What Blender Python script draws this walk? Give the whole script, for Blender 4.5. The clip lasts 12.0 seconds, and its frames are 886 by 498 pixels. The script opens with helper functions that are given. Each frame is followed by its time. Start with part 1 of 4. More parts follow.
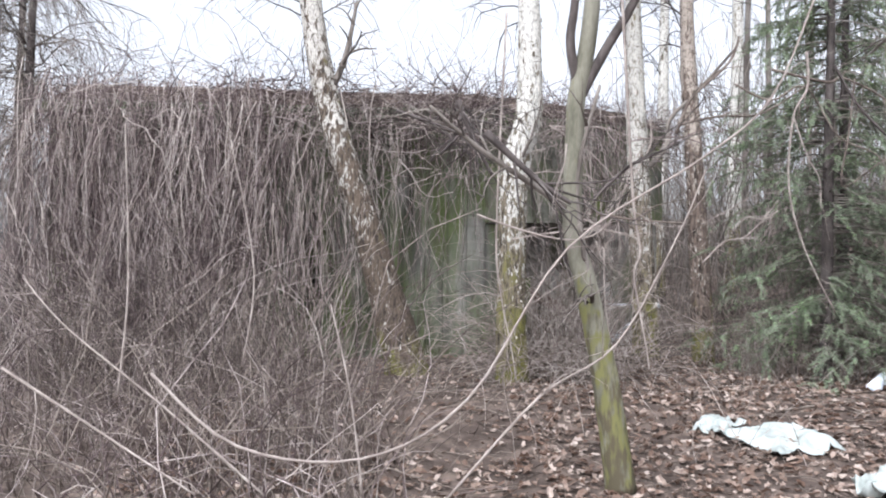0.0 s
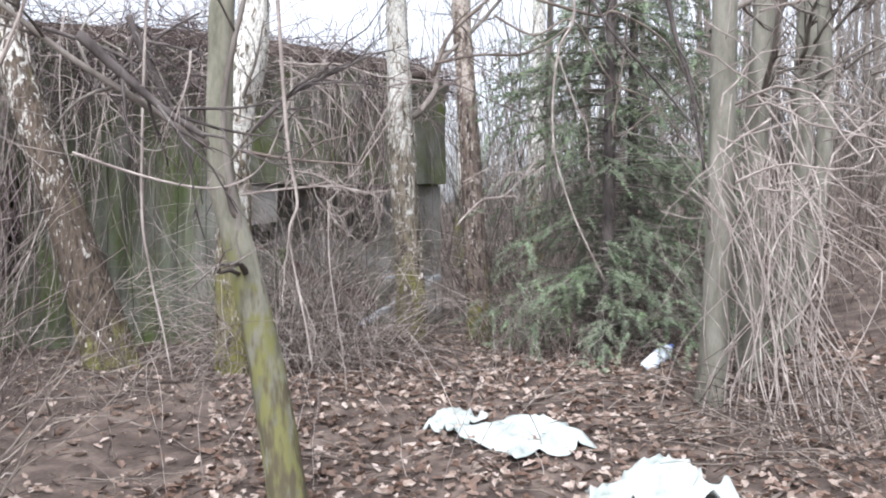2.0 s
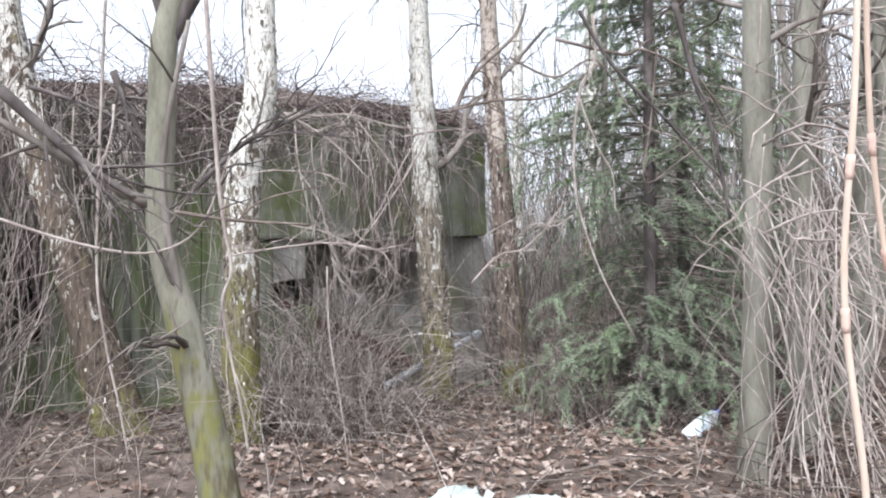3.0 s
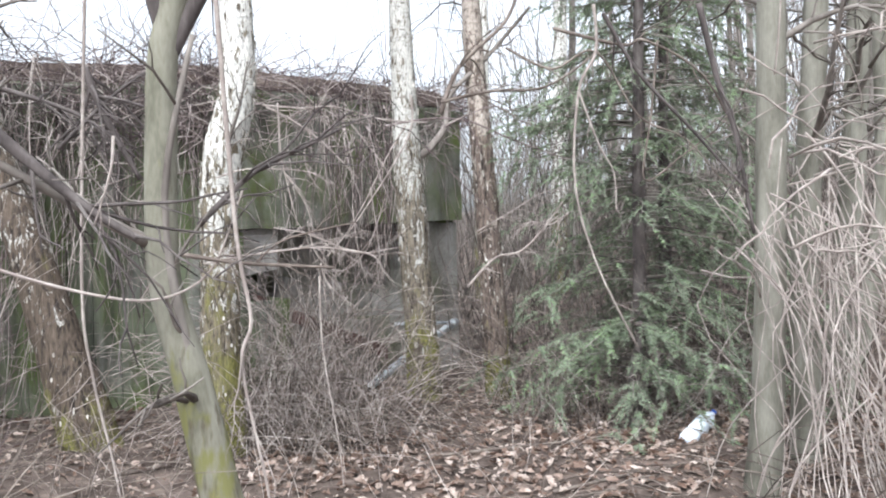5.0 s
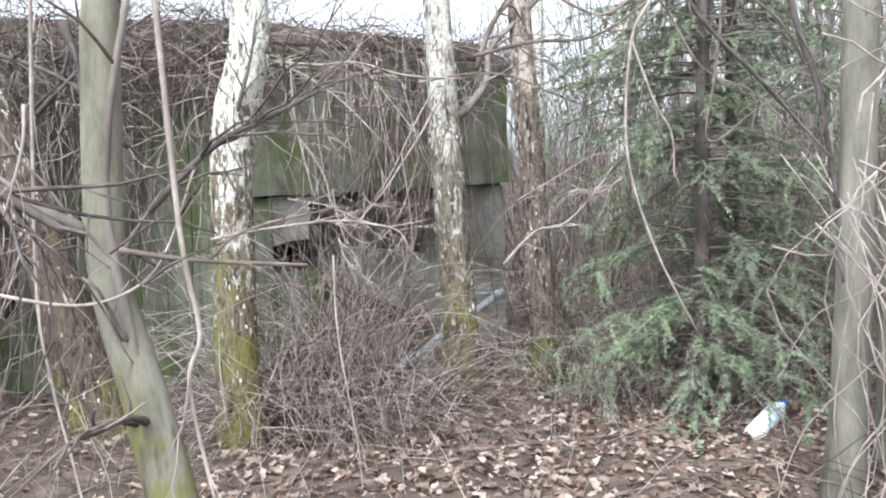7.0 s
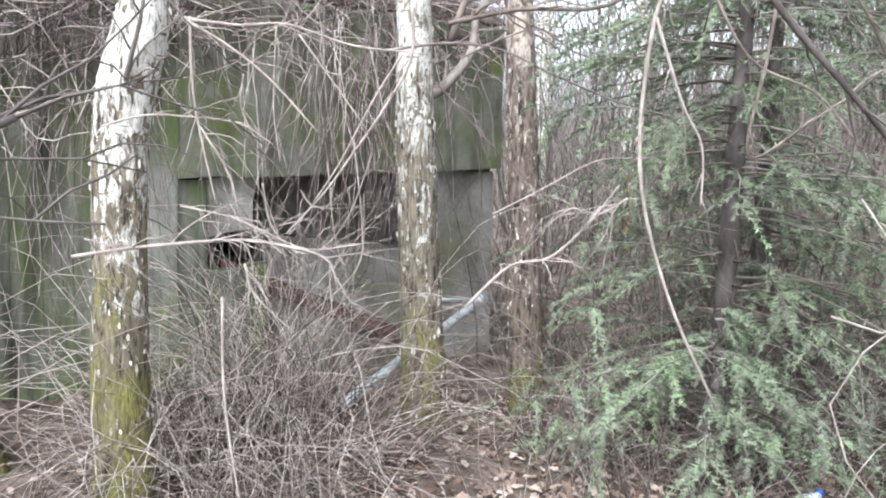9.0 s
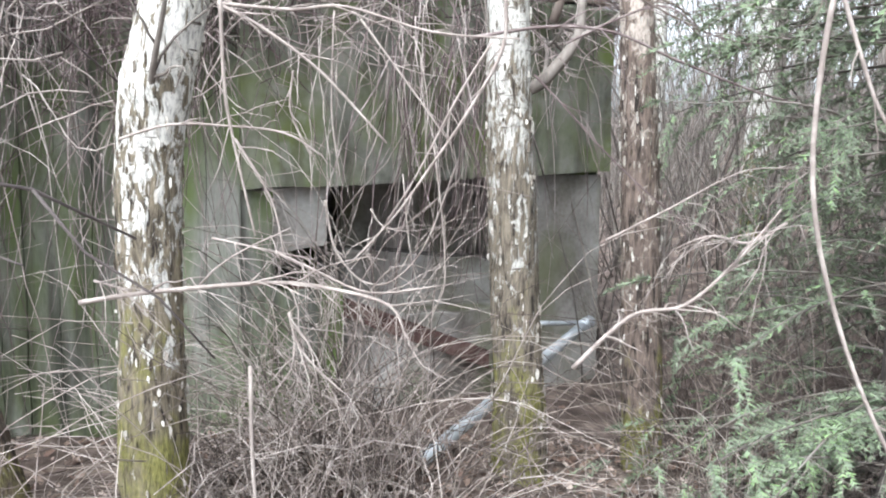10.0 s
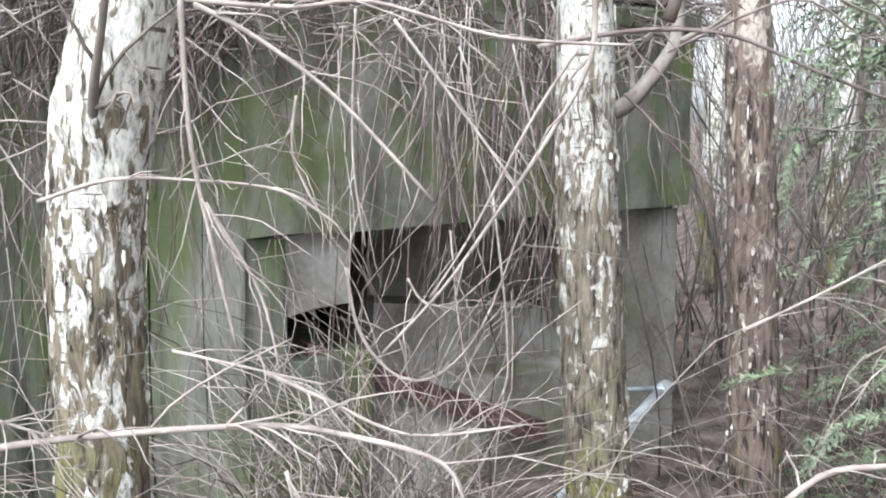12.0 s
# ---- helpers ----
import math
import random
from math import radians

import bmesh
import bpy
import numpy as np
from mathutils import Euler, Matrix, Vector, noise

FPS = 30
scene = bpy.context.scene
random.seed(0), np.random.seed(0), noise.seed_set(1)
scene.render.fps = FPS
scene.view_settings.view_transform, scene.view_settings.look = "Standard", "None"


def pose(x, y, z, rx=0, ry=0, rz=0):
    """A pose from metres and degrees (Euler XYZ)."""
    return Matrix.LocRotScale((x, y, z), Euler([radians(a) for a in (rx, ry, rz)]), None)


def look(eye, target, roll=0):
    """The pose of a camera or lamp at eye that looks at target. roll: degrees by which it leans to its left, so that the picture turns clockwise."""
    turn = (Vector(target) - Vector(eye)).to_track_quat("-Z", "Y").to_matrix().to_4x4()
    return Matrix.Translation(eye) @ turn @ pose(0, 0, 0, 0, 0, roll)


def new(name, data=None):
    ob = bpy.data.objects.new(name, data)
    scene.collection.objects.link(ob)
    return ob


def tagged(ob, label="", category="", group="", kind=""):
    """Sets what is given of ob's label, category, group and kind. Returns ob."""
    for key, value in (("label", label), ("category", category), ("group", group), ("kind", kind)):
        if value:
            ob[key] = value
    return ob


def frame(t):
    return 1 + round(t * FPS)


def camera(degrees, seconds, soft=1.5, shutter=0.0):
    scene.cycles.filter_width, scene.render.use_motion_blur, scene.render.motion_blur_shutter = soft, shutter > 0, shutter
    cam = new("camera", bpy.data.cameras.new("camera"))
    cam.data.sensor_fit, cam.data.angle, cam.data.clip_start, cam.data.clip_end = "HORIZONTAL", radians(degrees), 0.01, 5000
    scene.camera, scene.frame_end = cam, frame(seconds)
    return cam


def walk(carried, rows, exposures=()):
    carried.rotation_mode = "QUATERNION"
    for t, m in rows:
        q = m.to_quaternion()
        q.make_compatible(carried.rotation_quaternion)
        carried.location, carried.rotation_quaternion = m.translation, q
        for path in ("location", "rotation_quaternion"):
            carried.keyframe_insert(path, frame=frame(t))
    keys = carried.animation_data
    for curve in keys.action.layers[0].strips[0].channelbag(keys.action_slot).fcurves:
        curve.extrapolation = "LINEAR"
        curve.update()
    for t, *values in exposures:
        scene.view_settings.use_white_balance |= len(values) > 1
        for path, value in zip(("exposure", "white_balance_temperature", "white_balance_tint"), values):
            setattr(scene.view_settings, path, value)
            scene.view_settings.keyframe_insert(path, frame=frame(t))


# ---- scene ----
cam = camera(53.3, 12.0, soft=2.0)
PATH = [
    (0, (0.104, -0.128, 1.297), (0.068, 1.872, 1.305), 0.50),
    (0.5, (0.214, -0.057, 1.315), (0.230, 1.943, 1.310), -0.60),
    (1, (0.496, 0.158, 1.252), (0.732, 2.144, 1.243), -3.51),
    (1.5, (0.803, 0.658, 1.209), (1.164, 2.625, 1.198), 1.47),
    (2, (1.072, 1.079, 1.218), (1.372, 3.056, 1.170), -0.02),
    (2.5, (1.463, 1.316, 1.263), (1.535, 3.314, 1.229), -1.80),
    (2.8, (1.564, 1.475, 1.283), (1.614, 3.474, 1.279), 0.20),
    (3, (1.566, 1.438, 1.277), (1.679, 3.434, 1.338), -0.80),
    (4.8, (1.312, 1.815, 1.544), (1.539, 3.802, 1.529), -0.71),
    (5, (1.287, 1.742, 1.561), (1.525, 3.728, 1.524), -1.11),
    (5.5, (1.269, 1.555, 1.573), (1.515, 3.539, 1.508), -1.71),
    (6, (1.236, 1.719, 1.568), (1.525, 3.695, 1.465), -2.02),
    (6.5, (1.379, 2.108, 1.572), (1.536, 4.099, 1.462), -0.70),
    (7, (1.514, 2.293, 1.640), (1.608, 4.286, 1.505), -1.40),
    (7.2, (1.512, 2.435, 1.622), (1.674, 4.424, 1.488), -1.30),
    (8.8, (1.762, 3.380, 1.903), (1.872, 5.366, 1.689), 1.31),
    (9, (1.832, 3.490, 1.896), (1.905, 5.474, 1.652), 1.71),
    (9.5, (1.843, 3.967, 1.909), (1.807, 5.953, 1.675), 2.41),
    (10, (1.856, 4.308, 1.963), (1.705, 6.283, 1.692), 0.91),
    (10.5, (1.900, 4.669, 1.988), (1.702, 6.647, 1.764), 3.40),
    (11, (1.930, 4.890, 2.048), (1.654, 6.856, 1.801), 3.89),
    (11.5, (1.736, 5.087, 2.047), (1.474, 7.057, 1.823), 1.49),
    (12, (1.676, 5.272, 2.049), (1.460, 7.245, 1.804), 0.30),
]
EXPOSE = [(0, 1.05, 5950, 12), (1, 1.12, 5920, 12), (2.5, 1.22, 5900, 11), (5.5, 1.33, 5900, 8), (7.2, 1.48, 5900, 7), (9, 1.7, 5850, 8), (12, 1.62, 5850, 7)]
walk(cam, [(t, look(eye, target, roll)) for t, eye, target, roll in PATH], EXPOSE)

# ---- overcast daylight ----
world = bpy.data.worlds.new("overcast_sky")
scene.world = world
world.use_nodes = True
wn, wl = world.node_tree.nodes, world.node_tree.links
sky = wn.new("ShaderNodeTexSky")
sky.sky_type = "NISHITA"
sky.sun_disc = False
sky.sun_elevation, sky.sun_rotation = radians(48), radians(200)
sky.air_density, sky.dust_density = 1.0, 4.0
grey = wn.new("ShaderNodeHueSaturation")
grey.inputs["Saturation"].default_value = 0.12
wl.new(sky.outputs[0], grey.inputs["Color"])
wl.new(grey.outputs[0], wn["Background"].inputs["Color"])
wn["Background"].inputs["Strength"].default_value = 0.15
sun_data = bpy.data.lights.new("sun", "SUN")
sun_data.energy, sun_data.angle, sun_data.color = 1.0, radians(30), (1.0, 0.97, 0.93)
sun = new("sun", sun_data)
sun.matrix_world = look((0, 0, 20), (5, 12, 0))


# ---- materials ----
def material(name, stops, scale=6.0, stretch=(1, 1, 1), rough=0.9, bump=0.3, fine=60.0, vary="island", amount=0.5, metal=0.0, rugged=0.5):
    """A mottled matt surface: colours along a coarse noise, a fine grain over it, relief from both."""
    m = bpy.data.materials.new(name)
    m.use_nodes = True
    n, l = m.node_tree.nodes, m.node_tree.links
    b = n["Principled BSDF"]
    b.inputs["Roughness"].default_value = rough
    b.inputs["Metallic"].default_value = metal
    b.inputs["Specular IOR Level"].default_value = 0.2
    co = n.new("ShaderNodeTexCoord")
    mp = n.new("ShaderNodeMapping")
    mp.inputs["Scale"].default_value = stretch
    l.new(co.outputs["Object"], mp.inputs[0])
    a, f = n.new("ShaderNodeTexNoise"), n.new("ShaderNodeTexNoise")
    a.inputs["Scale"].default_value, a.inputs["Detail"].default_value, a.inputs["Roughness"].default_value = scale, 8, rugged
    f.inputs["Scale"].default_value, f.inputs["Detail"].default_value = fine, 4
    l.new(mp.outputs[0], a.inputs["Vector"])
    l.new(mp.outputs[0], f.inputs["Vector"])
    mix = n.new("ShaderNodeMath")
    mix.operation = "MULTIPLY_ADD"
    mix.inputs[1].default_value = 0.35
    l.new(f.outputs["Fac"], mix.inputs[0])
    add = n.new("ShaderNodeMath")
    add.operation = "MULTIPLY_ADD"
    add.inputs[1].default_value, add.inputs[2].default_value = 1.3, -0.33
    l.new(a.outputs["Fac"], add.inputs[0])
    l.new(add.outputs[0], mix.inputs[2])
    fac = mix.outputs[0]
    if vary:
        src = n.new("ShaderNodeNewGeometry" if vary == "island" else "ShaderNodeObjectInfo")
        v = n.new("ShaderNodeMath")
        v.operation = "MULTIPLY_ADD"
        v.inputs[1].default_value, v.inputs[2].default_value = amount, -amount / 2
        l.new(src.outputs["Random Per Island" if vary == "island" else "Random"], v.inputs[0])
        s = n.new("ShaderNodeMath")
        l.new(v.outputs[0], s.inputs[0])
        l.new(fac, s.inputs[1])
        fac = s.outputs[0]
    r = n.new("ShaderNodeValToRGB")
    while len(r.color_ramp.elements) < len(stops):
        r.color_ramp.elements.new(0.5)
    for e, (p, c) in zip(r.color_ramp.elements, stops):
        e.position, e.color = p, (*c, 1)
    l.new(fac, r.inputs[0])
    l.new(r.outputs[0], b.inputs["Base Color"])
    if bump:
        bp = n.new("ShaderNodeBump")
        bp.inputs["Strength"].default_value, bp.inputs["Distance"].default_value = bump, 0.02
        l.new(mix.outputs[0], bp.inputs["Height"])
        l.new(bp.outputs[0], b.inputs["Normal"])
    return m


def layered(m, colour, lo, hi, low_noise, scale=3.0, stretch=(1, 1, 1), edge=0.14):
    """Growth (moss, lichen) over a material: thick below height lo, gone above hi, broken up by noise."""
    n, l = m.node_tree.nodes, m.node_tree.links
    b = n["Principled BSDF"]
    old = b.inputs["Base Color"].links[0].from_socket
    geo = n.new("ShaderNodeNewGeometry")
    xyz = n.new("ShaderNodeSeparateXYZ")
    l.new(geo.outputs["Position"], xyz.inputs[0])
    ramp = n.new("ShaderNodeMapRange")
    ramp.inputs["From Min"].default_value, ramp.inputs["From Max"].default_value = hi, lo
    l.new(xyz.outputs["Z"], ramp.inputs["Value"])
    mp = n.new("ShaderNodeMapping")
    mp.inputs["Scale"].default_value = stretch
    l.new(geo.outputs["Position"], mp.inputs[0])
    noise_n = n.new("ShaderNodeTexNoise")
    noise_n.inputs["Scale"].default_value, noise_n.inputs["Detail"].default_value = scale, 8
    l.new(mp.outputs[0], noise_n.inputs["Vector"])
    less = n.new("ShaderNodeMath")
    less.operation = "SUBTRACT"
    less.inputs[1].default_value = 0.3
    l.new(noise_n.outputs["Fac"], less.inputs[0])
    grow = n.new("ShaderNodeMath")
    grow.operation = "MULTIPLY_ADD"
    grow.inputs[1].default_value = 0.3
    l.new(ramp.outputs[0], grow.inputs[0])
    l.new(less.outputs[0], grow.inputs[2])
    mul = n.new("ShaderNodeMapRange")
    mul.inputs["From Min"].default_value, mul.inputs["From Max"].default_value = low_noise, low_noise + edge
    l.new(grow.outputs[0], mul.inputs["Value"])
    mix = n.new("ShaderNodeMix")
    mix.data_type = "RGBA"
    l.new(mul.outputs[0], mix.inputs["Factor"])
    l.new(old, mix.inputs["A"])
    mix.inputs["B"].default_value = (*colour, 1)
    l.new(mix.outputs["Result"], b.inputs["Base Color"])
    return m


M_SOIL = material("leafy_soil", [(0.25, (0.055, 0.041, 0.034)), (0.5, (0.115, 0.088, 0.074)), (0.75, (0.21, 0.162, 0.135))], 5, fine=45, vary="", bump=0.8)
M_CONC = material("mossy_concrete", [(0.25, (0.085, 0.085, 0.07)), (0.5, (0.17, 0.17, 0.145)), (0.8, (0.27, 0.265, 0.235))], 2.2, (2.2, 2.2, 0.7), fine=35, vary="", bump=0.35)
layered(M_CONC, (0.1, 0.13, 0.045), -1.0, 6.0, 0.26, 2.6, (1.6, 1.6, 0.55), 0.3)
layered(M_CONC, (0.045, 0.046, 0.036), -2.0, 8.0, 0.38, 5.0, (2.4, 2.4, 0.16), 0.3)
M_LINTEL = material("green_stained_concrete", [(0.25, (0.1, 0.1, 0.08)), (0.5, (0.18, 0.18, 0.15)), (0.8, (0.27, 0.265, 0.235))], 2.6, (1, 1, 0.8), fine=30, vary="", bump=0.4, rugged=0.62)
layered(M_LINTEL, (0.125, 0.15, 0.052), -1.0, 5.0, 0.24, 2.6, (1, 1, 0.9), 0.28)
layered(M_LINTEL, (0.06, 0.058, 0.045), -1.0, 9.0, 0.37, 3.4, (1.5, 1.5, 0.35), 0.25)
layered(M_LINTEL, (0.24, 0.235, 0.205), -1.0, 9.0, 0.46, 5.5, (1, 1, 0.8), 0.2)
M_CONC_IN = material("bare_concrete", [(0.25, (0.13, 0.115, 0.1)), (0.5, (0.24, 0.225, 0.205)), (0.8, (0.36, 0.35, 0.33))], 3, fine=40, vary="", bump=0.3)
layered(M_CONC_IN, (0.13, 0.135, 0.075), -1.0, 6.0, 0.4, 2.6, (1, 1, 0.5), 0.25)


def birch_bark(name, white, brown, brown_hi, cut, moss_hi):
    """Peeling white bark that gives way to fissured brown bark and moss towards the foot."""
    m = bpy.data.materials.new(name)
    m.use_nodes = True
    n, l = m.node_tree.nodes, m.node_tree.links
    b = n["Principled BSDF"]
    b.inputs["Roughness"].default_value = 0.85
    b.inputs["Specular IOR Level"].default_value = 0.2
    geo = n.new("ShaderNodeNewGeometry")
    xyz = n.new("ShaderNodeSeparateXYZ")
    l.new(geo.outputs["Position"], xyz.inputs[0])

    def grain(stretch, detail, rugged, twist=0.0):
        mp = n.new("ShaderNodeMapping")
        mp.inputs["Scale"].default_value = stretch
        l.new(geo.outputs["Position"], mp.inputs[0])
        t = n.new("ShaderNodeTexNoise")
        t.inputs["Scale"].default_value, t.inputs["Detail"].default_value = 1.0, detail
        t.inputs["Roughness"].default_value, t.inputs["Distortion"].default_value = rugged, twist
        l.new(mp.outputs[0], t.inputs["Vector"])
        return t.outputs["Fac"]

    def calc(op, a, c, d=None):
        q = n.new("ShaderNodeMath")
        q.operation = op
        for i, v in enumerate((a, c, d)):
            if v is None:
                continue
            if isinstance(v, (int, float)):
                q.inputs[i].default_value = v
            else:
                l.new(v, q.inputs[i])
        return q.outputs[0]

    def span(v, lo, hi):
        q = n.new("ShaderNodeMapRange")
        q.inputs["From Min"].default_value, q.inputs["From Max"].default_value = lo, hi
        l.new(v, q.inputs["Value"])
        return q.outputs[0]

    def ramp(v, stops):
        r = n.new("ShaderNodeValToRGB")
        while len(r.color_ramp.elements) < len(stops):
            r.color_ramp.elements.new(0.5)
        for e, (p, c) in zip(r.color_ramp.elements, stops):
            e.position, e.color = p, (*c, 1)
        l.new(v, r.inputs[0])
        return r.outputs[0]

    def blend(fac, a, c):
        q = n.new("ShaderNodeMix")
        q.data_type = "RGBA"
        l.new(fac, q.inputs["Factor"])
        for k, v in (("A", a), ("B", c)):
            if isinstance(v, tuple):
                q.inputs[k].default_value = (*v, 1)
            else:
                l.new(v, q.inputs[k])
        return q.outputs["Result"]

    patch = grain((24, 24, 9), 7, 0.66, 0.9)
    fine = grain((80, 80, 30), 4, 0.6)
    cracks = grain((46, 46, 9), 5, 0.6, 0.6)
    scars = grain((7, 7, 55), 3, 0.6, 0.3)
    clumps = grain((6, 6, 3.5), 4, 0.6)
    down = span(xyz.outputs["Z"], brown_hi, 0.3)
    level = calc("MULTIPLY_ADD", down, 0.3, patch)
    level = calc("MULTIPLY_ADD", fine, 0.22, level)
    level = calc("MULTIPLY_ADD", clumps, 0.3, level)
    old_bark = span(level, cut, cut + 0.05)
    pale = ramp(fine, [(0.36, tuple(c * 0.5 for c in white)), (0.52, white), (0.75, tuple(min(0.85, c * 1.15) for c in white))])
    pale = blend(span(scars, 0.62, 0.68), pale, (0.1, 0.085, 0.072))
    rough_bark = ramp(cracks, [(0.36, (0.032, 0.026, 0.022)), (0.47, brown), (0.6, tuple(c * 1.5 for c in brown)), (0.72, tuple(c * 2.2 for c in brown))])
    moss = calc("MULTIPLY_ADD", span(xyz.outputs["Z"], moss_hi, 0.3), 0.3, clumps)
    moss = calc("MULTIPLY_ADD", cracks, 0.3, moss)
    green = ramp(fine, [(0.3, (0.085, 0.078, 0.03)), (0.55, (0.19, 0.18, 0.06)), (0.8, (0.29, 0.28, 0.1))])
    rough_bark = blend(span(moss, 0.8, 0.98), rough_bark, green)
    l.new(blend(old_bark, pale, rough_bark), b.inputs["Base Color"])
    height = calc("MULTIPLY_ADD", old_bark, -0.7, calc("MULTIPLY_ADD", calc("MULTIPLY", cracks, old_bark), 1.6, calc("MULTIPLY", fine, 0.3)))
    bp = n.new("ShaderNodeBump")
    bp.inputs["Strength"].default_value, bp.inputs["Distance"].default_value = 0.9, 0.012
    l.new(height, bp.inputs["Height"])
    l.new(bp.outputs[0], b.inputs["Normal"])
    return m


M_BIRCH = birch_bark("birch_bark", (0.62, 0.6, 0.55), (0.145, 0.122, 0.088), 2.4, 0.812, 1.9)
M_BIRCH_OLD = birch_bark("weathered_birch_bark", (0.5, 0.48, 0.435), (0.14, 0.118, 0.09), 2.6, 0.815, 1.5)
M_BIRCH_RED = birch_bark("reddish_birch_bark", (0.42, 0.36, 0.31), (0.13, 0.1, 0.083), 4.5, 0.86, 1.0)
M_BIRCH_DARK = birch_bark("dark_birch_bark", (0.56, 0.53, 0.48), (0.088, 0.068, 0.052), 4.0, 0.83, 0.8)
M_FLAKE = material("peeling_bark", [(0.1, (0.1, 0.08, 0.06)), (0.5, (0.3, 0.27, 0.23)), (0.95, (0.62, 0.59, 0.53))], 30, fine=90, vary="island", amount=0.9, bump=0.2)
M_SMOOTH = material("olive_grey_bark", [(0.25, (0.12, 0.112, 0.09)), (0.5, (0.2, 0.19, 0.155)), (0.8, (0.3, 0.285, 0.24))], 5, (2, 2, 0.5), fine=50, vary="", bump=0.35)
M_ALDER = material("smooth_grey_bark", [(0.25, (0.12, 0.115, 0.085)), (0.5, (0.21, 0.2, 0.155)), (0.8, (0.31, 0.295, 0.24))], 5, (2, 2, 0.6), fine=50, vary="", bump=0.3)
layered(M_ALDER, (0.175, 0.17, 0.07), 0.5, 1.6, 0.365, 14.0, (1.4, 1.4, 0.6))
layered(M_ALDER, (0.1, 0.085, 0.055), 0.2, 2.2, 0.42, 16.0, (1.6, 1.6, 0.4))
M_DARKBARK = material("dark_bark", [(0.25, (0.05, 0.042, 0.04)), (0.5, (0.095, 0.08, 0.075)), (0.8, (0.16, 0.14, 0.13))], 12, (1, 1, 0.4), fine=60, vary="", bump=0.5)
M_TRUNKS = material("grey_brown_bark", [(0.25, (0.1, 0.085, 0.075)), (0.5, (0.19, 0.165, 0.145)), (0.8, (0.3, 0.27, 0.24))], 5, (1, 1, 0.3), fine=40, vary="island", bump=0.4)
M_VINE = material("dry_vine", [(0.0, (0.05, 0.036, 0.034)), (0.45, (0.125, 0.093, 0.09)), (0.75, (0.24, 0.195, 0.185)), (1.0, (0.5, 0.44, 0.41))], 7, fine=30, vary="island", amount=0.9, bump=0)
M_TWIG = material("bleached_twig", [(0.0, (0.15, 0.12, 0.105)), (0.5, (0.29, 0.245, 0.22)), (1.0, (0.56, 0.5, 0.45))], 12, fine=50, vary="island", amount=0.7, bump=0)
M_BRUSH = material("dry_brush", [(0.0, (0.06, 0.047, 0.04)), (0.5, (0.135, 0.108, 0.092)), (1.0, (0.34, 0.29, 0.25))], 7, fine=30, vary="island", amount=0.9, bump=0)
M_CANE = material("pale_cane", [(0.3, (0.42, 0.31, 0.24)), (0.55, (0.55, 0.44, 0.36)), (0.8, (0.64, 0.54, 0.45))], 8, (1, 1, 0.2), fine=60, vary="", bump=0.1, rough=0.6)
M_NODE = material("reddish_cane_node", [(0.3, (0.45, 0.28, 0.23)), (0.7, (0.58, 0.43, 0.36))], 20, vary="", bump=0.2)
M_NEEDLE = material("conifer_needles", [(0.0, (0.155, 0.16, 0.125)), (0.5, (0.195, 0.235, 0.162)), (0.85, (0.23, 0.3, 0.17)), (1.0, (0.265, 0.395, 0.172))], 2.5, fine=20, vary="island", amount=0.7, bump=0)
M_LEAF = material("dead_leaf", [(0.0, (0.12, 0.075, 0.055)), (0.35, (0.2, 0.14, 0.11)), (0.65, (0.29, 0.22, 0.18)), (1.0, (0.46, 0.385, 0.335))], 9, fine=70, vary="island", amount=1.0, bump=0.2)
M_LEAF_OB = material("dead_leaf_single", [(0.0, (0.12, 0.075, 0.055)), (0.35, (0.2, 0.14, 0.11)), (0.65, (0.29, 0.22, 0.18)), (1.0, (0.46, 0.385, 0.335))], 9, fine=70, vary="object", amount=1.0, bump=0.2)
M_TARP = material("dirty_white_sheet", [(0.2, (0.28, 0.3, 0.27)), (0.45, (0.44, 0.48, 0.46)), (0.8, (0.54, 0.58, 0.56))], 6, fine=30, vary="", bump=0.15, rough=0.55)
M_RUST = material("rusty_steel", [(0.25, (0.045, 0.028, 0.025)), (0.5, (0.095, 0.056, 0.049)), (0.8, (0.17, 0.115, 0.1))], 9, fine=60, vary="", bump=0.4)
M_ZINC = material("galvanised_pipe", [(0.25, (0.3, 0.32, 0.34)), (0.5, (0.45, 0.48, 0.5)), (0.8, (0.58, 0.6, 0.62))], 8, fine=50, vary="", bump=0.1, rough=0.5, metal=0.3)
M_PLASTIC = material("cloudy_plastic", [(0.2, (0.5, 0.58, 0.68)), (0.5, (0.68, 0.75, 0.83)), (0.8, (0.85, 0.88, 0.92))], 14, fine=40, vary="", bump=0.2, rough=0.25)
M_CAP = material("blue_cap", [(0.3, (0.05, 0.12, 0.5)), (0.7, (0.08, 0.2, 0.65))], 10, vary="", bump=0.05, rough=0.4)

rng = random.Random(11)


# ---- builders ----
def mesh_object(name, verts, faces, mat, parent=None, label="", smooth=True):
    me = bpy.data.meshes.new(name)
    me.from_pydata(verts, [], faces)
    me.materials.append(mat)
    if smooth:
        me.polygons.foreach_set("use_smooth", [True] * len(me.polygons))
    me.update()
    ob = new(name, me)
    ob.parent = parent
    if label:
        tagged(ob, label)
    return ob


def part(name, bm, mat, parent=None, label="", smooth=False):
    me = bpy.data.meshes.new(name)
    bmesh.ops.recalc_face_normals(bm, faces=bm.faces[:])
    bm.to_mesh(me)
    bm.free()
    me.materials.append(mat)
    if smooth:
        me.polygons.foreach_set("use_smooth", [True] * len(me.polygons))
    ob = new(name, me)
    ob.parent = parent
    if label:
        tagged(ob, label)
    return ob


